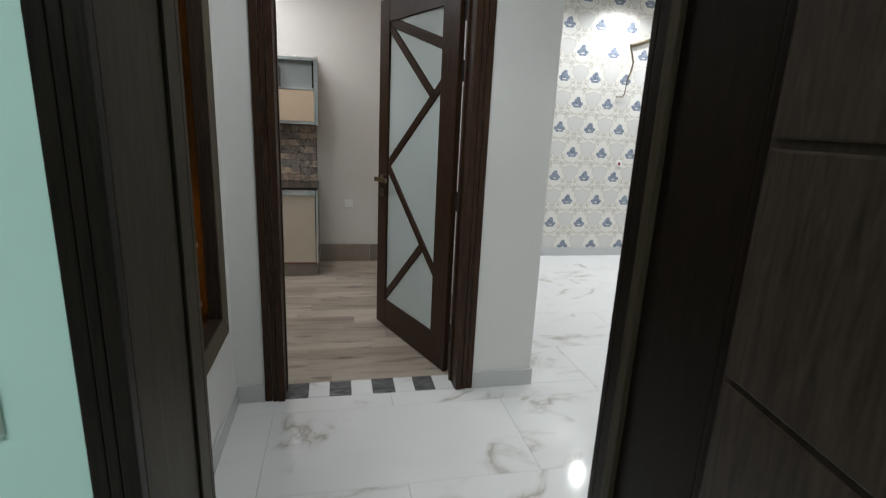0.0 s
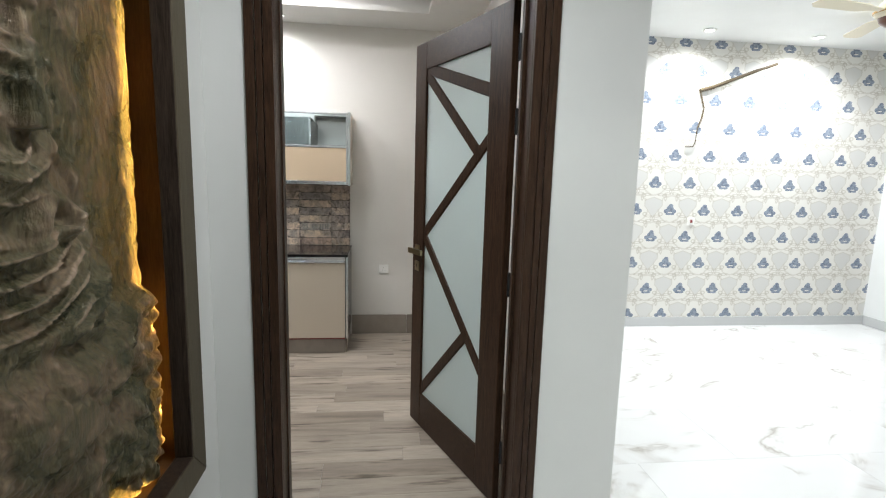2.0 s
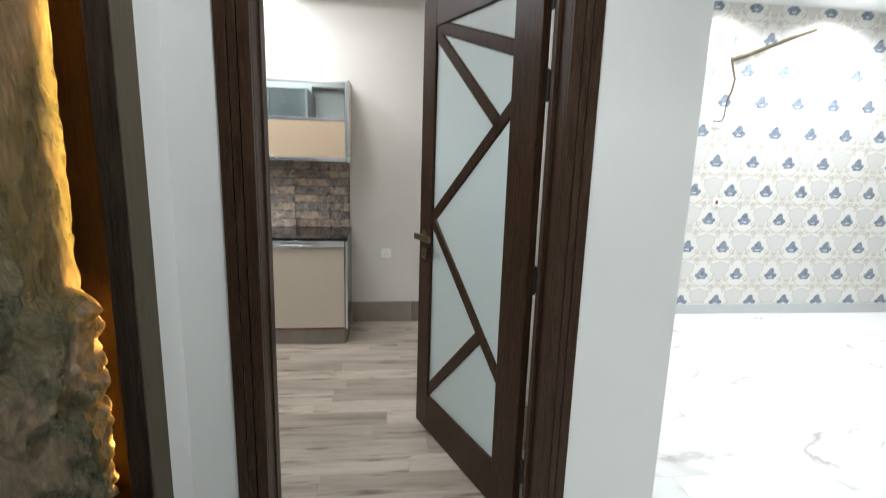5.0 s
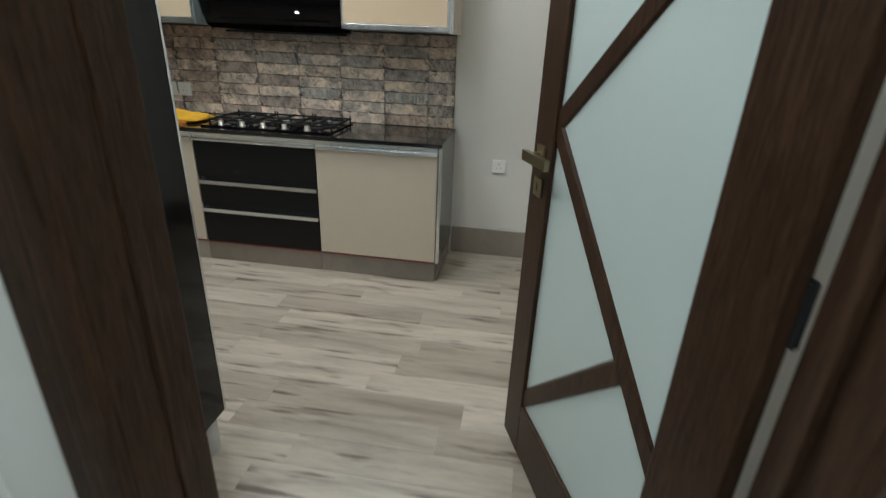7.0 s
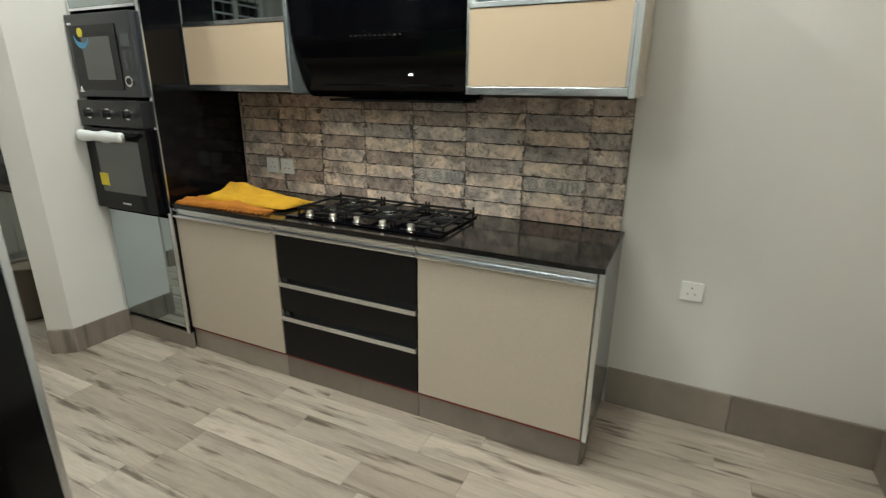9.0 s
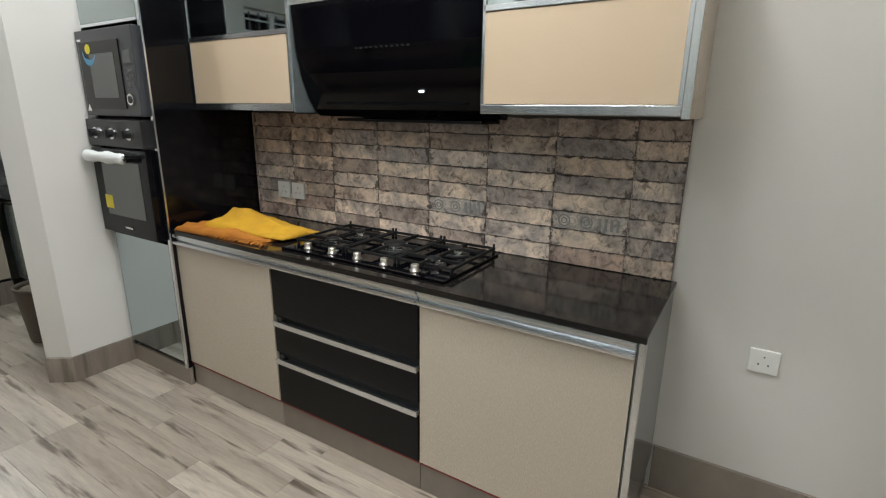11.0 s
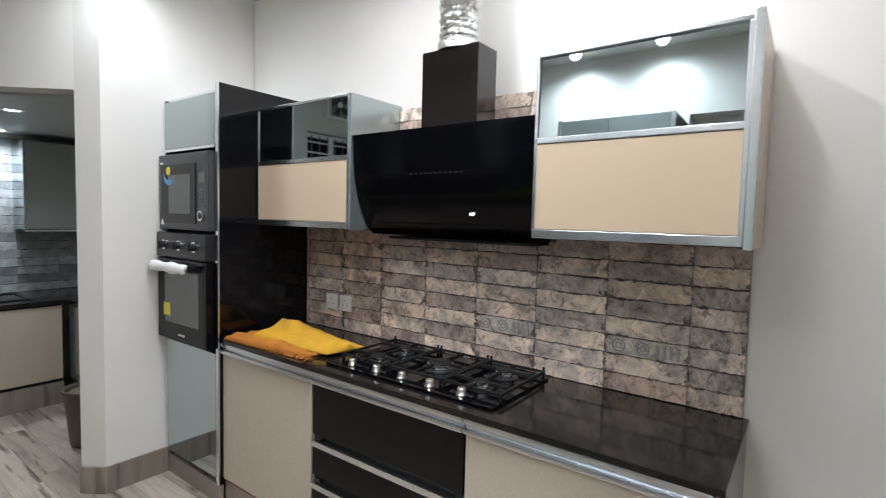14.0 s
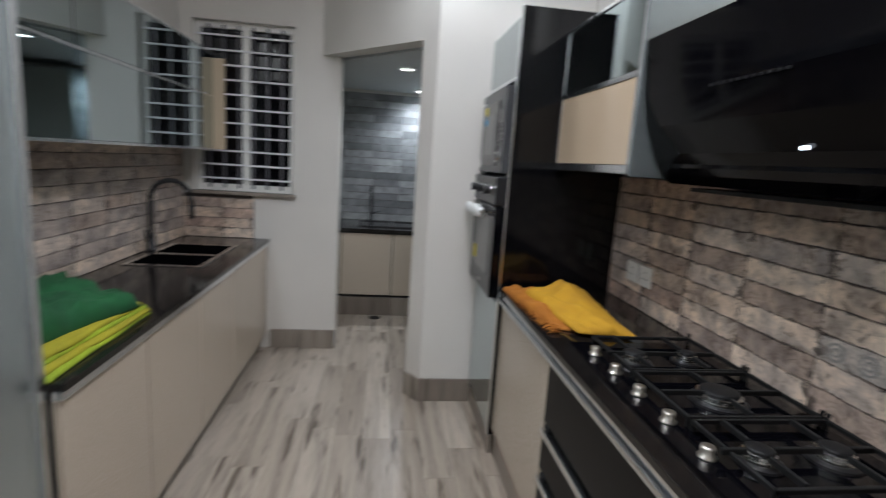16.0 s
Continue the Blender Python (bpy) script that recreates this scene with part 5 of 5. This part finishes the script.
fold("green_layer", -1.50, 3.500, ST + 0.040, 0.26, 0.160, ([-1, -0.9, -0.3, 0.4, 0.93, 1], [0.01, 0.055, 0.075, 0.070, 0.045, 0.01]), ([-1, -0.85, 0, 0.85, 1], [0.2, 0.8, 1, 0.9, 0.2]), -8, GREENCLOTH, gc, 14, 0.045, "bright green crumpled layer")

# mirror-fronted wall cabinets over the sink
UF, UZ0, UZ1, US = 3.430, 1.393, 2.00, 1.727
for x0, x1 in ((-1.90, -1.16), (-2.64, -1.902), (-3.38, -2.642)):
    c = thing("mirror_wall_cabinet", "wall cabinet with grey mirror glass flaps", "cabinet", None, "wall cabinets over the sink")
    box("body", (x0 + 0.002, SY + 0.003, UZ0, x1 - 0.002, UF - 0.02, UZ1), ENDPANEL, c, bevel=0.001)
    box("lower_flap", (x0 + 0.003, UF - 0.018, UZ0 + 0.014, x1 - 0.003, UF, US - 0.004), SILVERGLASS, c, "grey mirror glass flap")
    box("upper_flap", (x0 + 0.003, UF - 0.018, US + 0.012, x1 - 0.003, UF, UZ1 - 0.012), SILVERGLASS, c, "grey mirror glass flap")
    for z in (UZ0, US - 0.003, UZ1 - 0.012):
        box("profile", (x0 + 0.001, UF - 0.019, z, x1 - 0.001, UF + 0.004, z + 0.012), ALU, c, "aluminium profile", 0.002)

box("end_board", (-3.398, SY + 0.003, UZ0 + 0.005, -3.3805, 3.500, UZ1 - 0.03), PEACH, c, "deeper beige end board", 0.0015)

# barred window
win = thing("window_1", "white sliding window with iron bars, dark night outside", "window", kind="structure")
y0, y1, z0, z1 = WIN
FX = WX - 0.085
for nme, q in (("frame", (FX - 0.03, y0, z0, FX + 0.03, y0 + 0.035, z1)), ("frame", (FX - 0.03, y1 - 0.035, z0, FX + 0.03, y1, z1)), ("frame", (FX - 0.03, y0 + 0.035, z1 - 0.04, FX + 0.03, y1 - 0.035, z1)), ("frame", (FX - 0.03, y0 + 0.035, z0, FX + 0.03, y1 - 0.035, z0 + 0.045)), ("mullion", (FX - 0.02, 3.572, z0 + 0.045, FX + 0.034, 3.620, z1 - 0.04))):
    box(nme, q, WHITEPLASTIC, win, bevel=0.003)
box("sill", (WX - 0.05, y0 - 0.01, z0 - 0.022, WX + 0.035, y1 + 0.02, z0), SKIRT, win, "grey marble sill", 0.003)
box("pane", (FX - 0.006, y0 + 0.03, z0 + 0.04, FX - 0.002, y1 - 0.03, z1 - 0.035), NIGHT, win, "dark glass pane")
BARWHITE = Mat("bar_paint", (0.85, 0.85, 0.86), 0.4).m
BARGREY = Mat("grey_bar_paint", (0.10, 0.095, 0.105), 0.5).m
k = 0
z = z0 + 0.085
while z < z1 - 0.05:
    bm = bmesh.new()
    slab(bm, FX + 0.036, y0 + 0.004, z - 0.006, FX + 0.048, y1 - 0.004, z + 0.006, 0.002)
    part("bar", bm, BARWHITE, win, "white horizontal bar")
    z += 0.0935
for k in range(6):
    y = y0 + 0.09 + 0.095 * k
    box("upright_bar", (FX + 0.0345, y - 0.009, z0 + 0.02, FX + 0.0358, y + 0.009, z1 - 0.02), BARGREY, win, "grey upright bar")
vent = thing("exhaust_vent", "white square exhaust vent with still blades", "vent")
vy, vz = 3.55, 2.52
for q in ((WX, vy - 0.15, vz - 0.15, WX + 0.03, vy + 0.15, vz - 0.12), (WX, vy - 0.15, vz + 0.12, WX + 0.03, vy + 0.15, vz + 0.15), (WX, vy - 0.15, vz - 0.12, WX + 0.03, vy - 0.12, vz + 0.12), (WX, vy + 0.12, vz - 0.12, WX + 0.03, vy + 0.15, vz + 0.12)):
    box("frame", q, WHITEPLASTIC, vent, bevel=0.004)
box("backing", (WX, vy - 0.12, vz - 0.12, WX + 0.006, vy + 0.12, vz + 0.12), SATIN, vent)
for k in range(5):
    bm = bmesh.new()
    a = 2 * math.pi * k / 5
    prism(bm, [(vy + 0.02 * math.cos(a), vz + 0.02 * math.sin(a)), (vy + 0.11 * math.cos(a - 0.25), vz + 0.11 * math.sin(a - 0.25)), (vy + 0.11 * math.cos(a + 0.35), vz + 0.11 * math.sin(a + 0.35))], "x", WX + 0.010, WX + 0.016)
    part("blade", bm, BLACKMETAL, vent)
bm = bmesh.new()
tube(bm, (WX + 0.006, vy, vz), (WX + 0.026, vy, vz), 0.025, 16)
part("hub", bm, WHITEPLASTIC, vent)

# ---- small kitchen ----
QX = -4.30
QB = -4.948
tagged(boxes("worktop_small_kitchen", [(QB, 3.952, 0.760, QX + 0.02, 5.648, 0.790), (QX + 0.02, 5.12, 0.760, -2.90, 5.648, 0.790)], GRANITE), "black granite worktop in the small kitchen", "worktop")
for a, b in ((3.96, 4.20), (4.202, 4.652), (4.654, 5.098)):
    c = thing("small_kitchen_cabinet", "plain beige base cabinet of the small kitchen", "cabinet", None, "small kitchen cabinets")
    box("body", (QB + 0.004, a, 0.14, QX - 0.02, b, 0.758), GAP, c)
    box("door", (QX - 0.019, a + 0.003, 0.19, QX, b - 0.003, 0.745), BEIGE, c, "beige laminate door", 0.0015)
    box("plinth", (QX - 0.03, a, 0, QX + 0.004, b, 0.165), SKIRT, c, "taupe tile plinth")
c = thing("small_kitchen_cabinet", "beige base cabinet in the corner run", "cabinet", None, "small kitchen cabinets")
box("body", (QX + 0.002, 5.16, 0.14, -2.90, 5.645, 0.758), GAP, c)
for a, b in ((QX + 0.003, -3.84), (-3.836, -3.37), (-3.366, -2.903)):
    box("door", (a, 5.140, 0.19, b, 5.159, 0.745), SATIN, c, "grey glass door", 0.0015)
box("plinth", (QX + 0.005, 5.165, 0, -2.90, 5.18, 0.165), SKIRT, c)
c = thing("small_wall_cabinet", "grey-green wall cabinet with a mirror side", "cabinet")
SAGE = paint("sage_laminate", (0.30, 0.32, 0.30), 0.3)
box("body", (QB + 0.003, 4.985, 1.31, QX - 0.36, 5.645, 1.985), GAP, c)
box("side_panel", (QB + 0.003, 4.970, 1.305, QX - 0.345, 4.984, 1.99), SILVERGLASS, c, "mirror side panel")
box("door", (QX - 0.359, 4.986, 1.312, QX - 0.342, 5.64, 1.985), SAGE, c, "sage grey door", 0.0015)
for z in (1.302,):
    box("bottom_profile", (QX - 0.365, 4.972, z - 0.012, QX - 0.338, 5.64, z), ALU, c)
st = thing("small_sink", "black inset sink on the small kitchen worktop", "sink")
boxes("rim", [(-4.84, 4.34, 0.7905, -4.44, 4.36, 0.800), (-4.84, 4.93, 0.7905, -4.44, 4.95, 0.800), (-4.84, 4.36, 0.7905, -4.82, 4.93, 0.800), (-4.46, 4.36, 0.7905, -4.44, 4.93, 0.800), (-4.82, 4.63, 0.7905, -4.46, 4.66, 0.798)], BLACKMETAL, st, "raised black rim", 0.002)
box("bowl_bottom", (-4.82, 4.36, 0.7903, -4.46, 4.93, 0.7925), BLACKGLASS, st)
tp2 = thing("black_tap", "black upright tap in the small kitchen", "tap", pose(-4.88, 4.44, 0.790))
bm = bmesh.new()
lathe(bm, [(0.030, 0), (0.030, 0.01), (0.018, 0.018), (0.016, 0.26), (0.012, 0.27)], 16)
part("column", bm, BLACKMETAL, tp2, smooth=True)
bm = bmesh.new()
pts = [Vector((0, 0, 0.26))] + [Vector((0.08 - 0.08 * math.cos(a), 0, 0.26 + 0.08 * math.sin(a))) for a in [math.pi * k / 8 for k in range(1, 9)]] + [Vector((0.16, 0, 0.20))]
for a, b in zip(pts, pts[1:]):
    tube(bm, a, b + (b - a) * 0.05, 0.012, 12)
part("spout", bm, BLACKMETAL, tp2, smooth=True)
bm = bmesh.new()
tube(bm, (0, 0.015, 0.07), (0, 0.08, 0.10), 0.007, 10)
part("lever", bm, BLACKMETAL, tp2)
fc = thing("floor_drain", "small dark round floor drain by the plinth", "drain", pose(-4.22, 4.52, 0))
bm = bmesh.new()
tube(bm, (0, 0, 0.0005), (0, 0, 0.004), 0.05, 20)
part("grate_plate", bm, CAST, fc)
bin_ = thing("waste_bin", "brown woven-look waste bin on the floor", "bin", pose(-3.40, 4.965, 0))
m = Mat("brown_bin_plastic", (0.10, 0.08, 0.06), 0.5)
f = m.noise(m.world_coords((20, 20, 60)), 8, 3)
m.color(m.ramp(f, [(0.3, (0.05, 0.04, 0.03)), (0.7, (0.16, 0.125, 0.09))])).bump(f, 0.5, 0.006)
bm = bmesh.new()
lathe(bm, [(0.095, 0.002), (0.100, 0.02), (0.130, 0.34), (0.137, 0.342), (0.137, 0.358), (0.125, 0.358), (0.117, 0.335), (0.09, 0.02)], 28)
part("body", bm, m.m, bin_, smooth=True)
bm = bmesh.new()
lathe(bm, [(0.115, 0.325), (0.095, 0.342), (0.05, 0.35), (0.02, 0.351)], 24)
part("lining", bm, CABLE, bin_, "crumpled brown lining", True)

# ---- papered room ----
fan = thing("ceiling_fan", "cream and brass ceiling fan at rest", "ceiling fan", pose(4.02, 4.40, 0))
BRASS = metal("brass", (0.50, 0.33, 0.14), 0.25)
MAROON = Mat("maroon_enamel", (0.10, 0.03, 0.02), 0.3).m
CREAMEN = Mat("cream_enamel", (0.68, 0.62, 0.48), 0.3).m
bm = bmesh.new()
tube(bm, (0, 0, 2.86), (0, 0, WC), 0.014)
lathe(bm, [(0.02, WC - 0.08), (0.06, WC - 0.02), (0.065, WC - 0.001)], 20)
part("rod", bm, BRASS, fan)
bm = bmesh.new()
lathe(bm, [(0.03, 2.875), (0.07, 2.860), (0.11, 2.820), (0.125, 2.790), (0.12, 2.755), (0.10, 2.735)], 28)
part("motor", bm, CREAMEN, fan, "cream enamel motor housing", True)
bm = bmesh.new()
lathe(bm, [(0.127, 2.783), (0.131, 2.780), (0.131, 2.770), (0.127, 2.767)], 28)
part("band", bm, BRASS, fan)
bm = bmesh.new()
lathe(bm, [(0.098, 2.736), (0.085, 2.70), (0.05, 2.675), (0.022, 2.665), (0.016, 2.64), (0.004, 2.615)], 24)
part("finial", bm, MAROON, fan, "maroon finial", True)
for k in range(3):
    a = 3.25 + k * 2.0944
    b = tagged(new("blade"), "cream fan blade")
    b.parent = fan
    bm = bmesh.new()
    prism(bm, [(0.10, -0.02), (0.22, -0.028), (0.30, -0.06), (0.66, -0.07), (0.70, -0.04), (0.70, 0.04), (0.66, 0.06), (0.30, 0.05), (0.22, 0.028), (0.10, 0.02)], "z", -0.004, 0.004)
    o = part("panel", bm, CREAMEN, b)
    o.matrix_basis = pose(0, 0, 2.775, 7, 0, math.degrees(a))
cab = thing("loose_cable", "brown cable hanging loose from the wallpaper", "cable")
bm = bmesh.new()
pts = [(4.25, 2.70), (4.05, 2.63), (3.80, 2.53), (3.60, 2.45), (3.46, 2.41), (3.49, 2.33), (3.52, 2.24), (3.50, 2.13), (3.47, 2.05), (3.46, 1.90), (3.44, 1.865), (3.36, 1.86)]
for i, (a, b) in enumerate(zip(pts, pts[1:])):
    tube(bm, (a[0], WPY - 0.02, a[1]), (b[0], WPY - 0.02, b[1]), 0.019 - 0.002 * (3 - i) if i < 4 else (0.008 if i < 8 else 0.005), 8)
part("wire", bm, CABLE, cab)
rs = thing("wall_outlet", "small white wall outlet with a red dot", "socket")
box("plate", (3.472, WPY - 0.010, 1.075, 3.552, WPY, 1.155), WHITEPLASTIC, rs, bevel=0.003)
box("indicator", (3.500, WPY - 0.013, 1.098, 3.524, WPY - 0.010, 1.130), RED, rs, "red indicator")
nf = thing("opening_frame", "brown wooden frame with marble steps in the wall", "door frame")
y0, y1, z0, z1 = NICHE
BROWN = wood("brown_wood", (0.06, 0.03, 0.015), (0.16, 0.085, 0.045), 0.4, (10, 10, 1))
for q in ((5.65, y0, z0, 5.74, y0 + 0.10, z1), (5.65, y1 - 0.10, z0, 5.74, y1, z1), (5.65, y0 + 0.10, z1 - 0.10, 5.74, y1 - 0.10, z1)):
    box("post", q, BROWN, nf, bevel=0.004)
for k in range(3):
    box("step", (6.05 + 0.18 * k, y0 + 0.005, 0.161, 6.59, y1 - 0.005, 0.33 + 0.17 * k), MARBLE, nf, "white marble step")
    box("nosing", (6.045 + 0.18 * k, y0 + 0.005, 0.331 + 0.17 * k, 6.10 + 0.18 * k, y1 - 0.005, 0.345 + 0.17 * k), DARKMARBLE, nf, "dark nosing")

# ---- tiles, planks and bricks ----
FLOORM = bpy.data.objects["floor_marble"]
FLOORP = bpy.data.objects["floor_papered_room"]
FLOORK = bpy.data.objects["floor_kitchen"]


def tile_mesh(name, w, d, h, mat, chamfer=0.0012):
    bm = bmesh.new()
    slab(bm, -w / 2, -d / 2, -h, w / 2, d / 2, 0)
    return mesh_of(name, bm, mat)


cache = {}


def lay(name, x0, y0, x1, y1, mat, floor, joint=0.0015, top=0.0):
    w, d = round(x1 - x0 - joint, 4), round(y1 - y0 - joint, 4)
    if w < 0.02 or d < 0.02:
        return
    key = (name, w, d, mat.name)
    if key not in cache:
        cache[key] = tile_mesh(name, w, d, 0.006, mat)
    ob = new(name, cache[key])
    ob.location = ((x0 + x1) / 2, (y0 + y1) / 2, top)
    ob.parent = floor


row = 0
y = 2.760 - 0.602 * 9
while y < WPY:
    off = 1.144 if row % 2 == 0 else 0.545
    ya, yb = y, y + 0.602
    x = off - 1.212 * 5
    while x < 5.68:
        xa, xb = max(x, -4.05), min(x + 1.212, 5.68)
        if xb > xa:
            for fl, a0, b0, a1, b1 in ((FLOORM, -4.05, -3.05, 5.68, DY), (FLOORP, 1.27, DY, 5.66, WPY)):
                qa, qb = max(ya, b0), min(yb, b1)
                pa, pb = max(xa, a0), min(xb, a1)
                if qb > qa and pb > pa:
                    lay("marble_tile", pa, qa, pb, qb, MARBLE, fl)
        x += 1.212
    y += 0.602
    row += 1
x = -0.020
for k, w in enumerate((0.117, 0.114, 0.119, 0.118, 0.127, 0.113, 0.117, 0.11)):
    lay("threshold_tile", x, DY + 0.002, min(x + w, 0.911), DN, DARKMARBLE if k % 2 == 0 else MARBLE, FLOORK, 0.002)
    x += w
row = 0
y = DN
random.seed(12)
while y < 5.65:
    yb = min(y + 0.143, 5.65)
    x = -5.0 - random.uniform(0, 0.8)
    while x < EX:
        xa, xb = max(x, -4.95), min(x + 0.80, EX - 0.01)
        if xb > xa:
            lay("plank", xa, y, xb, yb, PLANK, FLOORK, 0.0012)
        x += 0.80
    y += 0.143
    row += 1

BRICK_SHAPES = []
random.seed(21)
for k in range(7):
    n = 13
    up, dn = [], []
    L, H = 0.2764, 0.0685
    chip = random.uniform(-L / 2, L / 2)
    for i in range(n):
        x = -L / 2 + L * i / (n - 1)
        wave = 0.0045 * noise.noise(Vector((x * 30, k * 3.7, 0.5))) + 0.0025 * noise.noise(Vector((x * 90, k * 5.1, 2.5)))
        up.append((x, H / 2 - 0.0012 + wave - 0.006 * max(0.0, 1 - abs(x - chip) / 0.03)))
        dn.append((x, -H / 2 + 0.0004 + abs(random.gauss(0, 0.0016))))
    ring = up + dn[::-1]
    BRICK_SHAPES.append((ring, [0.011 + random.uniform(0, 0.003) for _ in ring]))


def brick_mesh(shape, mat):
    """One tile: a ragged face standing proud of its bed."""
    ring, proud = shape
    bm = bmesh.new()
    front = [bm.verts.new((x * 0.994, -d, z * 0.985)) for (x, z), d in zip(ring, proud)]
    mid = [bm.verts.new((x, -0.007, z)) for x, z in ring]
    rear = [bm.verts.new((x, 0.0, z)) for x, z in ring]
    q = len(ring)
    for i in range(q):
        j = (i + 1) % q
        bm.faces.new((front[i], front[j], mid[j], mid[i]))
        bm.faces.new((mid[i], mid[j], rear[j], rear[i]))
    for i in range(q // 2 - 1):
        bm.faces.new((front[i], front[i + 1], front[q - 2 - i], front[q - 1 - i]))
    bmesh.ops.recalc_face_normals(bm, faces=bm.faces[:])
    return mesh_of("brick", bm, mat)


BRICK_MESH = {k: [brick_mesh(sh, mt) for sh in BRICK_SHAPES] for k, mt in list(BRICK_KINDS.items()) + [("grey", GREYBRICK)]}


def brickwork(name, label, start, end, z0, z1, normal_turn, kinds, phase=0.0, ch=0.0685, cl=0.277):
    """Courses of stacked brick tiles between two plan points; kinds: letters column by column, or 'grey'."""
    a, b = Vector((*start, 0)), Vector((*end, 0))
    d = (b - a).normalized()
    L = (b - a).length
    s = thing(name, label, "wall tiles", kind="structure")
    bm = bmesh.new()
    slab(bm, 0, -0.006, z0, L, 0, z1)
    bk = part("mortar_bed", bm, MORTAR, s)
    bk.matrix_basis = Matrix.Translation(a) @ pose(0, 0, 0, 0, 0, normal_turn)
    z, course = z0, 0
    while z + 0.02 < z1:
        h = min(ch, z1 - z)
        x, col = -phase, 0
        while x < L - 0.008:
            xa, xb = max(x, 0), min(x + cl, L)
            if xb - xa > 0.012:
                kind = kinds if kinds == "grey" else kinds[col % len(kinds)][course % len(kinds[0])]
                ob = new("brick", random.choice(BRICK_MESH[kind]))
                c = a + d * ((xa + xb) / 2)
                ob.matrix_basis = Matrix.Translation((c.x, c.y, z + h / 2)) @ pose(0, 0, 0, 0, 0, normal_turn) @ Matrix.Translation((0, -0.003, 0)) @ Matrix.Diagonal(((xb - xa) / 0.277, 1, h / 0.0685, 1))
                ob.parent = s
            x += cl
            col += 1
        z += ch
        course += 1


# from the worktop upwards, one word a column
HOB_COLUMNS = ["BPDDBDBB", "PCDLDTBB", "CPTBCBTB", "BCTLBLDB", "CBCBCDTB", "BCOCTLBD", "CLCDCDTB", "PCOCDTDB", "TDLDLDTB"]
# mostly dark kinds above the first course: shade under the wall cabinets, put into colour
SINK_COLUMNS = ["CDLDBDDB", "TLDDLDBD", "CDDLDBDD", "TDLDDLDB", "CDDBLDDB"]
brickwork("backsplash_hob", "weathered brick look tiles behind the hob", (-2.108, NY - 0.001), (0.066, NY - 0.001), WT + 0.001, 1.408, 0, HOB_COLUMNS, 0.268, cl=0.2845)
brickwork("backsplash_hood", "weathered brick look tiles behind the hood", (-1.417, NY - 0.001), (-0.530, NY - 0.001), 1.79, 1.985, 0, ["TPC", "CTB", "PBT", "TCP"], 0.137)
brickwork("backsplash_sink", "weathered brick look tiles behind the sink", (-1.160, SY + 0.001), (-3.46, SY + 0.001), ST + 0.001, 1.398, 180, SINK_COLUMNS, 0.05)
brickwork("backsplash_window", "weathered brick look tiles under the window", (WX + 0.001, SY + 0.012), (WX + 0.001, 3.66), ST + 0.001, 1.095, 90, ["TPTB", "CTPT"], 0.02)
brickwork("backsplash_small_kitchen", "grey stone look brick tiles of the small kitchen", (QB, 3.96), (QB, 5.64), 0.791, 2.02, 90, "grey", 0.08)

# embossed ornaments on two of the brick tiles
ORN = paint("worn_emboss", (0.33, 0.32, 0.30), 0.6)
bs = bpy.data.objects["backsplash_hob"]
for cx, cz in ((-0.797, 1.022), (-0.228, 1.022)):
    for dx in (-0.105, -0.02):
        bm = bmesh.new()
        for r0, r1 in ((0.019, 0.024), (0.008, 0.012)):
            for k in range(16):
                a0, a1 = 2 * math.pi * k / 16, 2 * math.pi * (k + 0.9) / 16
                q = [(cx + dx + r0 * math.cos(a0), cz + r0 * math.sin(a0)), (cx + dx + r1 * math.cos(a0), cz + r1 * math.sin(a0)), (cx + dx + r1 * math.cos(a1), cz + r1 * math.sin(a1)), (cx + dx + r0 * math.cos(a1), cz + r0 * math.sin(a1))]
                prism(bm, q, "y", NY - 0.0185, NY - 0.013)
        part("ornament", bm, ORN, bs)
    for k in range(4):
        box("ornament", (cx + 0.025 + 0.022 * k, NY - 0.0185, cz - 0.022, cx + 0.034 + 0.022 * k, NY - 0.013, cz + 0.022), ORN, bs)
